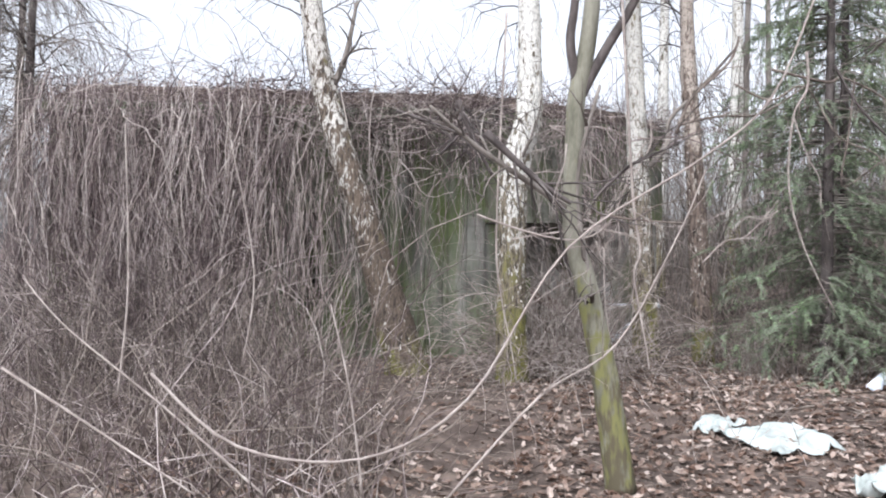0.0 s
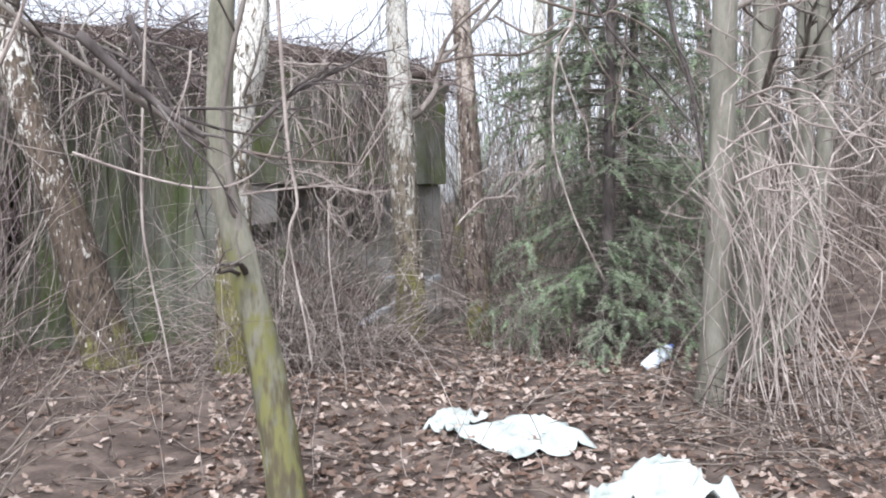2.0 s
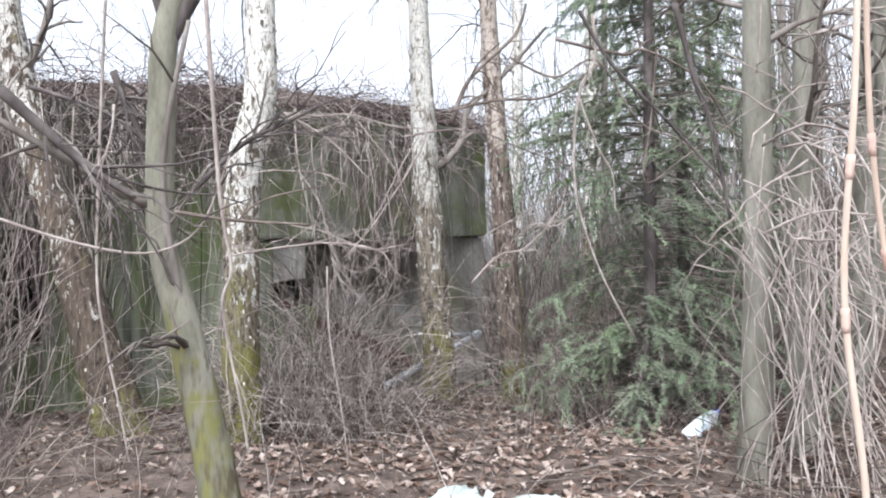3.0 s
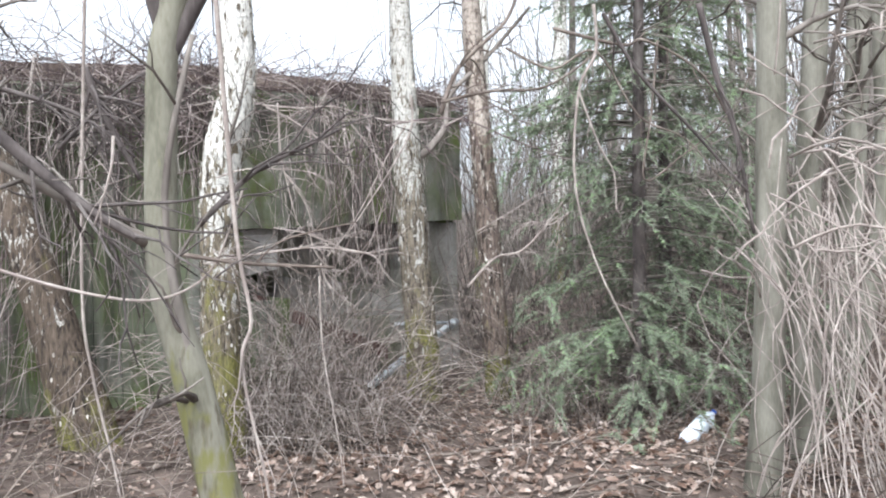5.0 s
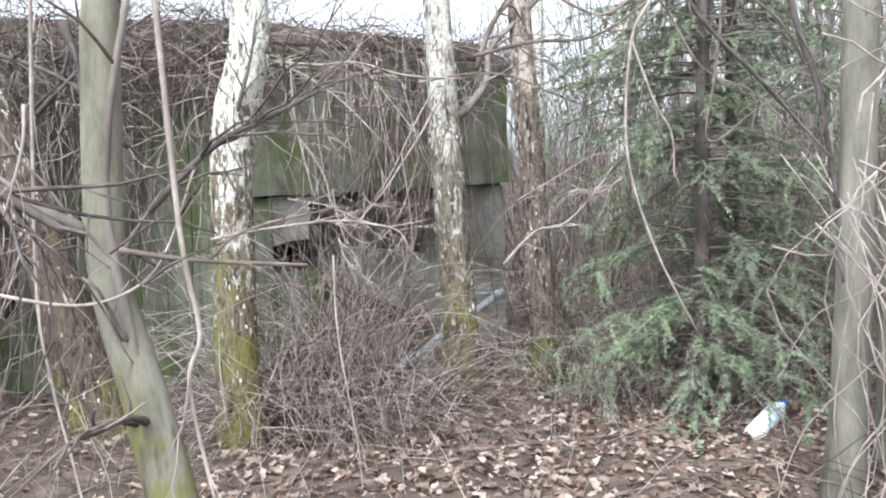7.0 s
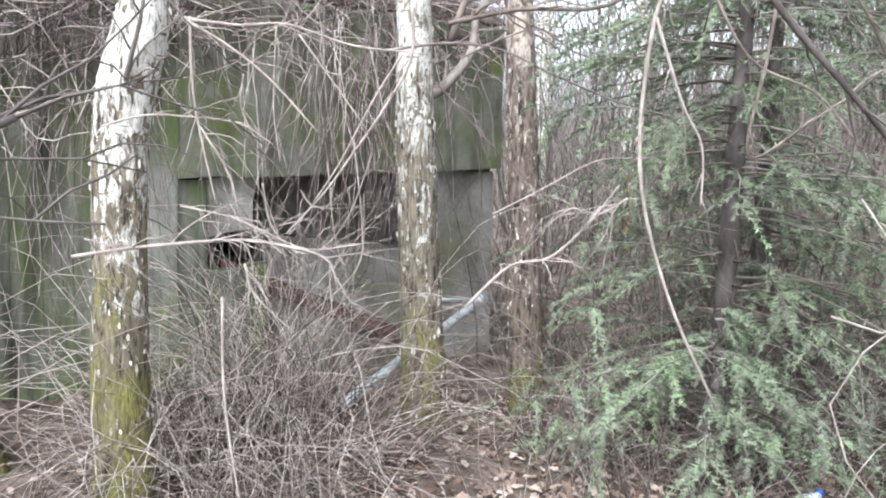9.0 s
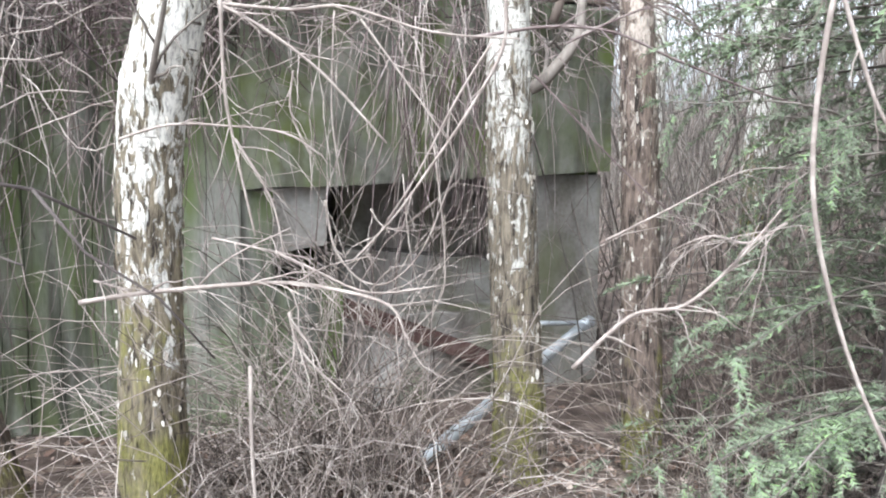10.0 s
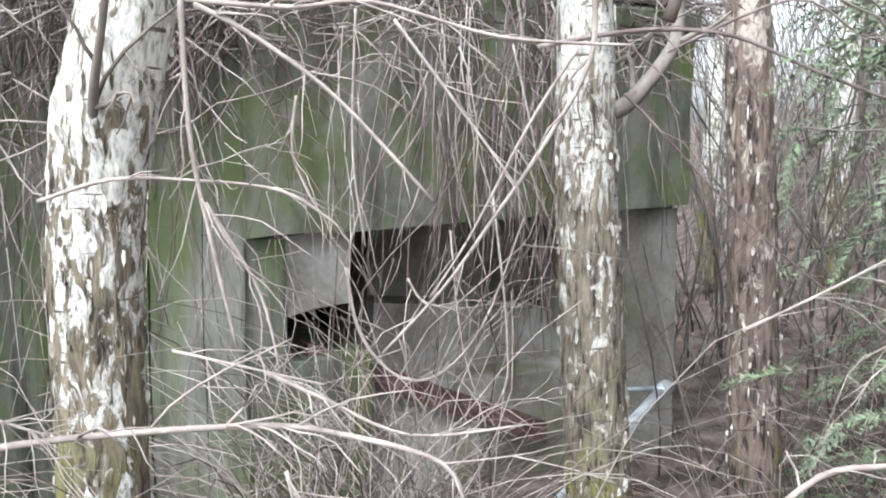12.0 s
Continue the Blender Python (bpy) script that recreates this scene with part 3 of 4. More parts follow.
def spruce(base, height, label, count=150, wide=1.25):
    """A conifer with drooping boughs; each bough carries sprays of needles."""
    tree = thing("spruce_tree", label, "tree")
    x0, y0, z0 = base
    trunk_mesh("trunk", [(x0, y0, z0), (x0, y0, z0 + height * 0.4), (x0 + 0.05, y0, z0 + height)], [0.07, 0.05, 0.015], M_DARKBARK, tree, sides=10)
    boughs, nv, nf = [], [], []

    def spray(o, way, size):
        """A bottle-brush of short needles along a twig."""
        d = Vector(way).normalized()
        side = d.cross(Vector((rng.gauss(0, 0.35), rng.gauss(0, 0.35), 1))).normalized()
        nrm = side.cross(d)
        n = int(size * 260)
        for k in range(n):
            t = (k + 0.5) / n
            p = Vector(o) + d * size * t - Vector((0, 0, 0.25 * size * t * t))
            ln = rng.uniform(0.022, 0.046) * (1.1 - 0.5 * t)
            a = rng.uniform(0, 6.28)
            tip = p + (side * math.cos(a) + nrm * math.sin(a) * 0.6) * ln + d * ln * 0.7
            b = len(nv)
            wd = d * 0.0055
            nv.extend((tuple(p - wd), tuple(p + wd), tuple(tip)))
            nf.append((b, b + 1, b + 2))
        boughs.append(([tuple(o), tuple(Vector(o) + d * size * 0.5 - Vector((0, 0, 0.06 * size))), tuple(Vector(o) + d * size - Vector((0, 0, 0.25 * size)))], 0.0022, 0.001))
    for i in range(count):
        h = height * (rng.random() ** 1.1) * 0.97 + 0.25
        reach = (wide * (1 - h / (height * 1.15)) + 0.15) * rng.uniform(0.75, 1.1)
        ang = rng.uniform(0, 6.28)
        ln = wander((x0, y0, z0 + h), (math.cos(ang), math.sin(ang), 0.1), reach, 8, 0.05, 0.07)
        ln = [(p[0], p[1], max(p[2], z0 + 0.1)) for p in ln]
        boughs.append((ln, 0.009, 0.0025))
        for k in (4, 6):
            boughs.append((wander(ln[k], (rng.gauss(0, 1), rng.gauss(0, 1), -0.4), rng.uniform(0.25, 0.5), 5, 0.16, 0.2), 0.0022, 0.0008))
        for k in range(2, 9):
            d = Vector(ln[k]) - Vector(ln[k - 1])
            for _ in range(1 if k % 2 else 2):
                s = Vector((rng.gauss(0, 1), rng.gauss(0, 1), -0.25)).normalized()
                spray(ln[k], d.normalized() + s * 0.9, rng.uniform(0.1, 0.26))
    tubes("branchwork", boughs, M_TRUNKS, 3, tree)
    mesh_object("needles", nv, nf, M_NEEDLE, tree, "dull green drooping needles with lighter tips", smooth=False)
    return tree


spruce((3.6, 8.3, 0.15), 5.2, "dull green spruce with drooping boughs beside the bunker", 235, 1.35)
spruce((4.3, 9.6, 0.4), 5.6, "dull green spruce behind bare stems", 240, 1.45)
spruce((3.35, 7.75, 0.16), 0.75, "small light green spruce seedling among dead leaves", 26, 0.75)


# ---- thickets, vines and brush ----
def wall_y(x):
    return 8.5 + (x + 3.95) * 0.1273 if x < 0.37 else 9.05 + (x - 0.37) * 0.681


def stuff(name, paths, mat, label, category, sides=3):
    return tagged(tubes(name, paths, mat, sides), label, category, kind="stuff")


def hanging(count, x0, x1, z_top, lengths, off, r=(0.0016, 0.0045)):
    out = []
    for _ in range(count):
        x = rng.uniform(x0, x1)
        o = (x, wall_y(x) - rng.uniform(*off), rng.uniform(*z_top))
        ln = rng.uniform(*lengths)
        pts = wander(o, (rng.gauss(0, 0.3), -abs(rng.gauss(0, 0.35)), -0.8), ln, 8, 0.25, 0.14)
        pts = [(p[0], min(p[1], wall_y(p[0]) - 0.02), max(p[2], 0.1)) for p in pts]
        q = rng.uniform(*r)
        out.append((pts, q, q * 0.5))
    return out


def rising(count, x0, x1, y0, y1, lengths, r=(0.0018, 0.005), lean=(0, 0), droop=0.09, jitter=0.14):
    out = []
    for _ in range(count):
        x, y = rng.uniform(x0, x1), rng.uniform(y0, y1)
        pts = wander((x, y, ground_z(x, y) - 0.03), (rng.gauss(lean[0], 0.3), rng.gauss(lean[1], 0.3), 1), rng.uniform(*lengths), 8, droop, jitter)
        q = rng.uniform(*r)
        out.append((pts, q, q * 0.4))
    return out


def tangle(count, x0, x1, y_off, z0, z1, lengths, r=(0.002, 0.006)):
    out = []
    for _ in range(count):
        x = rng.uniform(x0, x1)
        o = (x, wall_y(x) - rng.uniform(*y_off), rng.uniform(z0, z1))
        pts = wander(o, (rng.gauss(0, 1), rng.gauss(-0.2, 0.4), rng.gauss(0.1, 0.4)), rng.uniform(*lengths), 8, 0.06, 0.28)
        q = rng.uniform(*r)
        out.append((pts, q, q * 0.5))
    return out


def spare(paths, x0, x1, z0, z1, keep):
    """Thins the stems that pass a gap in the growth."""
    return [p for p in paths if rng.random() < keep or not any(x0 < q[0] < x1 and z0 < q[2] < z1 for q in p[0])]


stuff("vine_curtain", spare(hanging(2500, -3.9, -0.95, (1.5, 3.0), (0.6, 2.4), (0.02, 0.75)) + rising(900, -4.0, -1.0, 7.0, 8.3, (0.9, 2.4)), -1.75, -0.6, 0.3, 1.75, 0.22),
      M_VINE, "dense curtain of bare reddish-brown vines over the bunker", "vines")
stuff("roof_vines", tangle(1300, -3.9, 0.5, (-0.5, 0.35), 2.4, 2.98, (0.5, 1.3)) + hanging(260, -0.95, 0.3, (2.4, 2.9), (0.2, 0.55), (0.02, 0.25)) + hanging(90, 0.3, 2.6, (2.6, 2.95), (0.1, 0.4), (0.05, 0.2)) + tangle(650, 0.0, 2.7, (-0.9, -0.1), 2.74, 3.02, (0.3, 0.7)) + tangle(520, 0.0, 2.6, (-0.15, 0.12), 2.6, 2.92, (0.25, 0.6)),
      M_VINE, "tangled bare vines along the bunker roof edge", "vines")
stuff("pale_vines", hanging(45, 0.9, 2.0, (2.2, 2.9), (0.5, 1.4), (0.3, 1.1), (0.002, 0.004)) + hanging(330, -3.9, -0.5, (1.6, 3.0), (0.5, 1.6), (0.1, 1.1), (0.0025, 0.006)) + rising(230, -4.0, -1.0, 6.6, 8.2, (1.0, 2.4), (0.0025, 0.0055), jitter=0.22) + tangle(240, -4.0, 0.2, (-0.2, 0.7), 2.0, 2.8, (0.5, 1.3), (0.0025, 0.006)) + tangle(130, 0.2, 2.5, (0.0, 0.5), 2.3, 2.9, (0.5, 1.1), (0.0025, 0.005)),
      M_TWIG, "bleached crooked vine stems before the bunker", "vines", 4)
stuff("slit_vines", hanging(75, 1.15, 1.9, (2.2, 2.8), (0.8, 1.6), (0.25, 0.9), (0.002, 0.0055)) + hanging(70, -0.9, 0.3, (1.8, 2.8), (0.6, 1.6), (0.02, 0.4), (0.0015, 0.0035)) + hanging(60, -0.9, 2.4, (2.0, 2.7), (0.6, 2.0), (0.03, 0.3), (0.0015, 0.003)),
      M_VINE, "bare vines hanging before the firing slit", "vines")

paths = []
for _ in range(800):
    a, rr = rng.uniform(0, 6.28), math.sqrt(rng.random())
    x, y = 1.15 + 0.8 * rr * math.cos(a), 7.95 + 0.62 * rr * math.sin(a)
    out = Vector((x - 1.0, y - 8.5, 0))
    pts = wander((x, y, ground_z(x, y) - 0.02), (out.x * 0.7, out.y * 0.6, rng.uniform(0.5, 1.3)), rng.uniform(0.35, 0.95), 7, 0.16, 0.16)
    q = rng.uniform(0.0015, 0.004)
    paths.append(([(p[0], p[1], max(p[2], 0.12)) for p in pts], q, q * 0.5))
pale = []
for _ in range(260):
    a, rr = rng.uniform(0, 6.28), math.sqrt(rng.random())
    x, y = 1.05 + 0.75 * rr * math.cos(a), 7.85 + 0.5 * rr * math.sin(a)
    q = rng.uniform(0.002, 0.0045)
    pale.append((wander((x, y, ground_z(x, y) - 0.02), (rng.gauss(0.1, 0.5), rng.gauss(-0.3, 0.4), 1.0), rng.uniform(0.5, 1.5), 8, 0.16, 0.22), q, q * 0.4))
pale += rising(130, 0.45, 1.5, 7.1, 7.9, (0.9, 1.6), (0.002, 0.004), droop=0.13, jitter=0.26)
for _ in range(300):
    x, y = rng.gauss(1.2, 0.25), rng.gauss(8.05, 0.18)
    q = rng.uniform(0.0016, 0.0042)
    arch = wander((x, y, ground_z(x, y) - 0.02), (rng.gauss(0.05, 0.35), rng.gauss(-0.15, 0.25), 1.0), rng.uniform(1.2, 2.1), 11, 0.17, 0.15)
    (pale if rng.random() < 0.35 else paths).append(([(p[0], p[1], max(p[2], 0.12)) for p in arch], q, q * 0.4))


def off_the_pipe(stems):
    """Leaves the brush thin where the pipe lies."""
    return [p for p in stems if rng.random() < 0.5 or not any(1.42 < q[0] < 2.0 and 7.2 < q[1] < 8.5 and q[2] > 0.3 for q in p[0])]


stuff("pale_brush", off_the_pipe(pale), M_TWIG, "bleached twigs arching over the brush heap", "brush", 4)
stuff("brush_heap", off_the_pipe(paths), M_BRUSH, "heap of dry grey-brown twigs and grass below the slit", "brush")

stuff("near_thicket", rising(330, -2.8, -0.25, 3.6, 6.4, (0.7, 1.9), (0.002, 0.006), jitter=0.2) + rising(420, -2.4, 0.45, 6.2, 7.9, (0.2, 0.55), (0.0015, 0.003), droop=0.2, jitter=0.25) + rising(500, -3.4, -1.1, 5.8, 7.8, (0.4, 1.2), (0.0015, 0.004)) + rising(35, -1.1, 0.3, 6.0, 7.6, (0.4, 1.0), (0.0015, 0.0035)),
      M_BRUSH, "bare grey-brown thicket of thin upright stems", "thicket")
stuff("path_thicket", rising(110, -1.7, -0.1, 2.7, 4.6, (0.6, 1.7), (0.0025, 0.005), jitter=0.26) + rising(600, -3.4, -0.65, 4.6, 6.8, (0.35, 1.1), (0.0018, 0.004), jitter=0.25), M_VINE, "crooked bare stems beside the path", "thicket", 4)
stuff("thicket_sprigs", rising(55, -1.9, -0.25, 3.0, 5.6, (0.8, 1.9), (0.0025, 0.0055), jitter=0.22) + rising(90, -0.3, 2.6, 5.0, 7.6, (0.3, 1.0), (0.0015, 0.0035)), M_TWIG, "sparse dry sprigs standing among dead leaves", "sprigs")
stuff("spruce_twigs", rising(190, 2.4, 4.2, 7.5, 8.3, (0.5, 1.4), (0.0015, 0.003), droop=0.2, jitter=0.22), M_TWIG, "pale dry twigs drooping before the spruce", "undergrowth")
stuff("spruce_brush", rising(200, 2.6, 4.4, 7.5, 8.1, (0.4, 1.2), (0.0015, 0.0032), droop=0.2, jitter=0.2) + rising(700, 2.5, 5.0, 7.9, 9.6, (0.5, 1.7), (0.0015, 0.004), droop=0.14) + rising(500, 4.4, 9.0, 6.5, 12, (0.6, 2.0), (0.002, 0.006)),
      M_BRUSH, "dry brown undergrowth round the spruce", "undergrowth")
stuff("far_thicket", [p for p in rising(2500, 2.2, 16.0, 10.0, 22.0, (1.6, 5.0), (0.004, 0.014), droop=0.0, jitter=0.08) if p[0][0][0] > 1.3 + 0.1 * p[0][0][1]] + rising(500, -14, -4.6, 9.0, 16.0, (1.0, 2.6), (0.003, 0.009), droop=0.02, jitter=0.12),
      M_TRUNKS, "dense bare brown woodland thicket in the distance", "thicket")

# pale stems draped from the trunk on the bank
fan = thing("stem_fan", "fan of pale dry stems draped round the trunks", "stems")
for _ in range(58):
    o = Vector((3.68, 5.98, 1.6)) + Vector((rng.gauss(0, 0.22), rng.gauss(0, 0.06), rng.gauss(0, 0.16)))
    x, y = rng.gauss(3.7, 0.36), rng.uniform(5.2, 6.1)
    e = Vector((x, y, ground_z(x, y)))
    mid = o.lerp(e, 0.45) + Vector((rng.gauss(0, 0.2), rng.gauss(0, 0.1), rng.uniform(0, 0.3)))
    q = rng.uniform(0.0028, 0.0065)
    tubes("stem", [(smooth_line([tuple(o), tuple(mid), tuple(o.lerp(e, 0.75) + Vector((rng.gauss(0, 0.06), rng.gauss(0, 0.05), 0))), tuple(e)], 4), q, q * 0.6)], M_TWIG, 5, fan)
for _ in range(115):
    o = (rng.uniform(3.2, 4.9), rng.uniform(5.4, 6.6), rng.uniform(1.2, 2.5))
    q = rng.uniform(0.0025, 0.008)
    tubes("stem", [(wander(o, (rng.gauss(0.6, 0.6), rng.gauss(-0.2, 0.4), rng.gauss(0.15, 0.5)), rng.uniform(0.5, 1.4), 8, 0.1, 0.22), q, q * 0.5)], M_TWIG, 5, fan)
stuff("stem_litter", [(wander((rng.uniform(2.8, 4.6), rng.uniform(4.6, 6.6), rng.uniform(0.06, 0.3)), (rng.gauss(0, 1), rng.gauss(0, 1), rng.uniform(-0.1, 0.5)), rng.uniform(0.3, 0.9), 5, 0.05, 0.15), 0.004, 0.002) for _ in range(230)],
      M_BRUSH, "fallen dry stems piled at the trunk foot", "brush")



def drooping_tree(x, y, h, label):
    tree = thing("weeping_tree", label, "tree")
    z = ground_z(x, y)
    trunk_mesh("trunk", [(x, y, z - 0.1), (x + 0.1, y, z + h * 0.4), (x + 0.2, y, z + h)], [0.09, 0.07, 0.03], M_DARKBARK, tree, sides=12)
    crown = []
    for _ in range(50):
        ang = rng.uniform(0, 6.28)
        ln = wander((x + 0.12, y, z + h * rng.uniform(0.35, 1.0)), (math.cos(ang), math.sin(ang), 0.6), rng.uniform(0.6, 1.5), 7, 0.12, 0.15)
        crown += with_twigs(ln, 0.012, 0.004, 16, 0.7, droop=0.4)
    tubes("crown", crown, M_TRUNKS, 3, tree)


drooping_tree(-4.7, 9.3, 4.0, "dark bare tree with drooping twigs beside the bunker")
drooping_tree(-6.4, 12.5, 5.5, "dark bare tree with drooping twigs")


# ---- single overhanging branches ----
def overhang(label, lines, twigs=6, length=0.3, mat=None):
    b = thing("hanging_branch", label, "branch", "overhanging bare branches")
    for pts, r in lines:
        paths = with_twigs(smooth_line(pts, 5), r, r * 0.5, twigs, length, droop=0.1)
        stem = tubes("stem", paths[:1], mat or M_TWIG, 7, b)
        for p in paths[1:]:
            tubes("twig", [p], mat or M_TWIG, 4, stem)
    return b


overhang("long bare bramble arching low over the path", [([(-1.11, 2.20, 0.98), (-0.84, 2.20, 0.81), (-0.59, 2.20, 0.65)], 0.0046),
          ([(-0.71, 2.20, 0.97), (-0.48, 2.20, 0.78), (-0.15, 2.20, 0.75), (0.13, 2.20, 0.91), (0.39, 2.20, 1.31), (0.74, 2.20, 1.55), (0.92, 2.20, 1.71), (1.03, 2.20, 1.97)], 0.0046),
          ([(0.08, 2.20, 0.65), (0.32, 2.20, 0.92), (0.52, 2.20, 1.06), (0.68, 2.20, 1.35), (0.75, 2.20, 1.52)], 0.0038)], 4, 0.30)
overhang("bare upright stems beside the path", [([(-0.23, 3.00, 0.43), (-0.28, 3.00, 0.81), (-0.35, 3.00, 1.11)], 0.0050),
          ([(-0.66, 3.40, 0.31), (-1.08, 3.40, 0.67), (-1.47, 3.40, 0.98), (-1.65, 3.40, 1.18)], 0.0060),
          ([(-1.34, 3.60, 0.68), (-1.30, 3.60, 1.16), (-1.32, 3.60, 1.83)], 0.0060),
          ([(-0.86, 3.80, 0.78), (-0.81, 3.80, 1.21), (-0.92, 3.80, 1.79)], 0.0050)], 4, 0.30)
overhang("crooked bare branch reaching down before the spruce", [([(2.84, 6.90, 2.91), (2.85, 6.90, 2.63), (2.74, 6.90, 2.39), (2.71, 6.90, 1.83), (2.84, 6.90, 1.34), (3.08, 6.90, 0.85)], 0.0110),
          ([(2.74, 6.90, 2.39), (2.86, 6.90, 2.07), (2.95, 6.90, 1.90), (2.96, 6.90, 1.67)], 0.0070)], 4, 0.25)
overhang("arching bare branches across the spruce", [([(2.34, 7.10, 2.69), (2.63, 7.10, 2.56), (2.91, 7.10, 2.67), (3.18, 7.10, 2.27), (3.49, 7.10, 2.12), (3.75, 7.10, 1.82)], 0.0090),
          ([(3.31, 7.10, 2.74), (3.26, 7.10, 2.27), (3.21, 7.10, 1.87), (3.45, 7.10, 2.01), (3.80, 7.10, 2.30), (4.00, 7.10, 2.77)], 0.0080),
          ([(2.64, 7.10, 2.81), (3.08, 7.10, 2.71), (3.23, 7.10, 2.74), (3.61, 7.10, 2.52), (3.87, 7.10, 2.04)], 0.0120),
          ([(1.99, 7.60, 2.35), (2.12, 7.60, 2.66), (2.44, 7.60, 2.97), (2.53, 7.60, 3.20)], 0.0180),
          ([(1.97, 7.40, 2.40), (2.28, 7.40, 2.47), (2.66, 7.40, 2.50), (3.02, 7.40, 2.73)], 0.0120)], 6, 0.30, M_BRUSH)
overhang("dark straight branch slanting beside the grey trunk", [([(2.94, 5.60, 2.58), (3.03, 5.60, 2.21), (3.11, 5.60, 1.97), (3.19, 5.60, 1.53)], 0.0160),
          ([(2.43, 5.40, 2.48), (2.58, 5.40, 2.23), (2.81, 5.40, 1.99), (3.07, 5.40, 1.71)], 0.0100)], 5, 0.30, M_DARKBARK)
overhang("thin white twig sagging in an arc", [([(0.20, 4.55, 1.50), (0.37, 4.55, 1.44), (0.55, 4.55, 1.39), (0.71, 4.55, 1.37), (0.84, 4.55, 1.41), (0.92, 4.55, 1.50), (1.00, 4.55, 1.71)], 0.0060)], 3, 0.20)
overhang("dry bare twigs hanging from the thicket", [([(0.92, 4.40, 2.75), (0.98, 4.40, 1.75), (1.00, 4.40, 1.50), (1.03, 4.40, 1.31), (1.00, 4.40, 1.18), (1.06, 4.40, 0.85), (1.08, 4.40, 0.71)], 0.0080),
          ([(1.19, 6.50, 1.34), (1.20, 6.50, 0.95), (1.28, 6.50, 0.40), (1.30, 6.50, 0.05)], 0.0060),
          ([(0.38, 5.20, 2.75), (0.33, 5.20, 1.44), (0.36, 5.20, 1.05), (0.42, 5.20, 0.75), (0.46, 5.20, 0.52)], 0.0070),
          ([(0.65, 4.40, 1.86), (0.64, 4.40, 1.76), (0.59, 4.40, 1.60)], 0.0050)], 4, 0.25)
overhang("level grey twig with short broken ends", [([(0.82, 4.50, 1.51), (1.00, 4.50, 1.48), (1.28, 4.50, 1.46)], 0.0083),
          ([(1.04, 4.50, 1.48), (1.13, 4.50, 1.55), (1.35, 4.50, 1.60)], 0.0045)], 4, 0.20, M_BRUSH)
overhang("dark dead boughs tangled beside the alder", [([(0.24, 4.50, 1.93), (0.39, 4.50, 1.79), (0.54, 4.50, 1.66), (0.69, 4.50, 1.56)], 0.0220),
          ([(0.84, 4.70, 1.60), (1.02, 4.70, 1.77), (1.20, 4.70, 1.86), (1.30, 4.70, 1.91)], 0.0110),
          ([(0.09, 6.20, 2.39), (0.19, 6.20, 2.14), (0.34, 6.20, 1.85)], 0.0220),
          ([(-0.04, 6.20, 2.00), (0.25, 6.20, 2.28), (0.47, 6.20, 2.42)], 0.0120),
          ([(-0.35, 6.20, 2.31), (0.05, 6.20, 2.17), (0.32, 6.20, 1.96)], 0.0140)], 9, 0.50, M_DARKBARK)
overhang("bleached branching twig hanging beside the birch", [([(0.96, 7.00, 2.34), (0.97, 7.00, 2.07), (1.00, 7.00, 1.89), (1.06, 7.00, 1.62)], 0.0067),
          ([(1.00, 7.00, 1.92), (1.11, 7.00, 1.74), (1.15, 7.00, 1.57)], 0.0045),
          ([(0.58, 7.10, 1.91), (0.75, 7.10, 1.96), (0.94, 7.10, 1.96), (1.13, 7.10, 1.94), (1.25, 7.10, 1.87)], 0.0053),
          ([(0.85, 7.30, 2.37), (1.10, 7.30, 2.35), (1.29, 7.30, 2.36), (1.58, 7.30, 2.28), (1.87, 7.30, 2.26)], 0.0067),
          ([(0.87, 7.30, 2.36), (1.02, 7.30, 2.28), (1.21, 7.30, 2.14), (1.43, 7.30, 1.91)], 0.0075),
          ([(1.11, 7.30, 2.15), (1.10, 7.30, 2.01), (1.17, 7.30, 1.86)], 0.0045),
          ([(1.23, 7.40, 2.36), (1.22, 7.40, 2.02), (1.25, 7.40, 1.79)], 0.0037),
          ([(1.34, 7.30, 2.32), (1.53, 7.30, 2.07), (1.64, 7.30, 1.92)], 0.0045)], 8, 0.25)
overhang("pale looping vines hanging before the slit", [([(1.81, 7.80, 2.51), (1.81, 7.80, 2.28), (1.68, 7.80, 2.03), (1.54, 7.80, 1.82), (1.40, 7.80, 1.62), (1.22, 7.80, 1.42)], 0.0083),
          ([(1.77, 7.80, 2.30), (1.64, 7.80, 2.09), (1.47, 7.80, 1.76), (1.36, 7.80, 1.59)], 0.0060),
          ([(1.09, 7.90, 1.66), (1.13, 7.90, 1.46), (1.24, 7.90, 1.33), (1.37, 7.90, 1.33), (1.51, 7.90, 1.49), (1.63, 7.90, 1.82)], 0.0060),
          ([(1.28, 7.90, 1.63), (1.33, 7.90, 1.56), (1.43, 7.90, 1.54)], 0.0053),
          ([(1.40, 8.00, 1.77), (1.44, 8.00, 1.41), (1.52, 8.00, 1.14)], 0.0037),
          ([(1.53, 8.00, 1.89), (1.58, 8.00, 1.46), (1.56, 8.00, 1.23), (1.36, 8.00, 1.02)], 0.0045)], 7, 0.25)
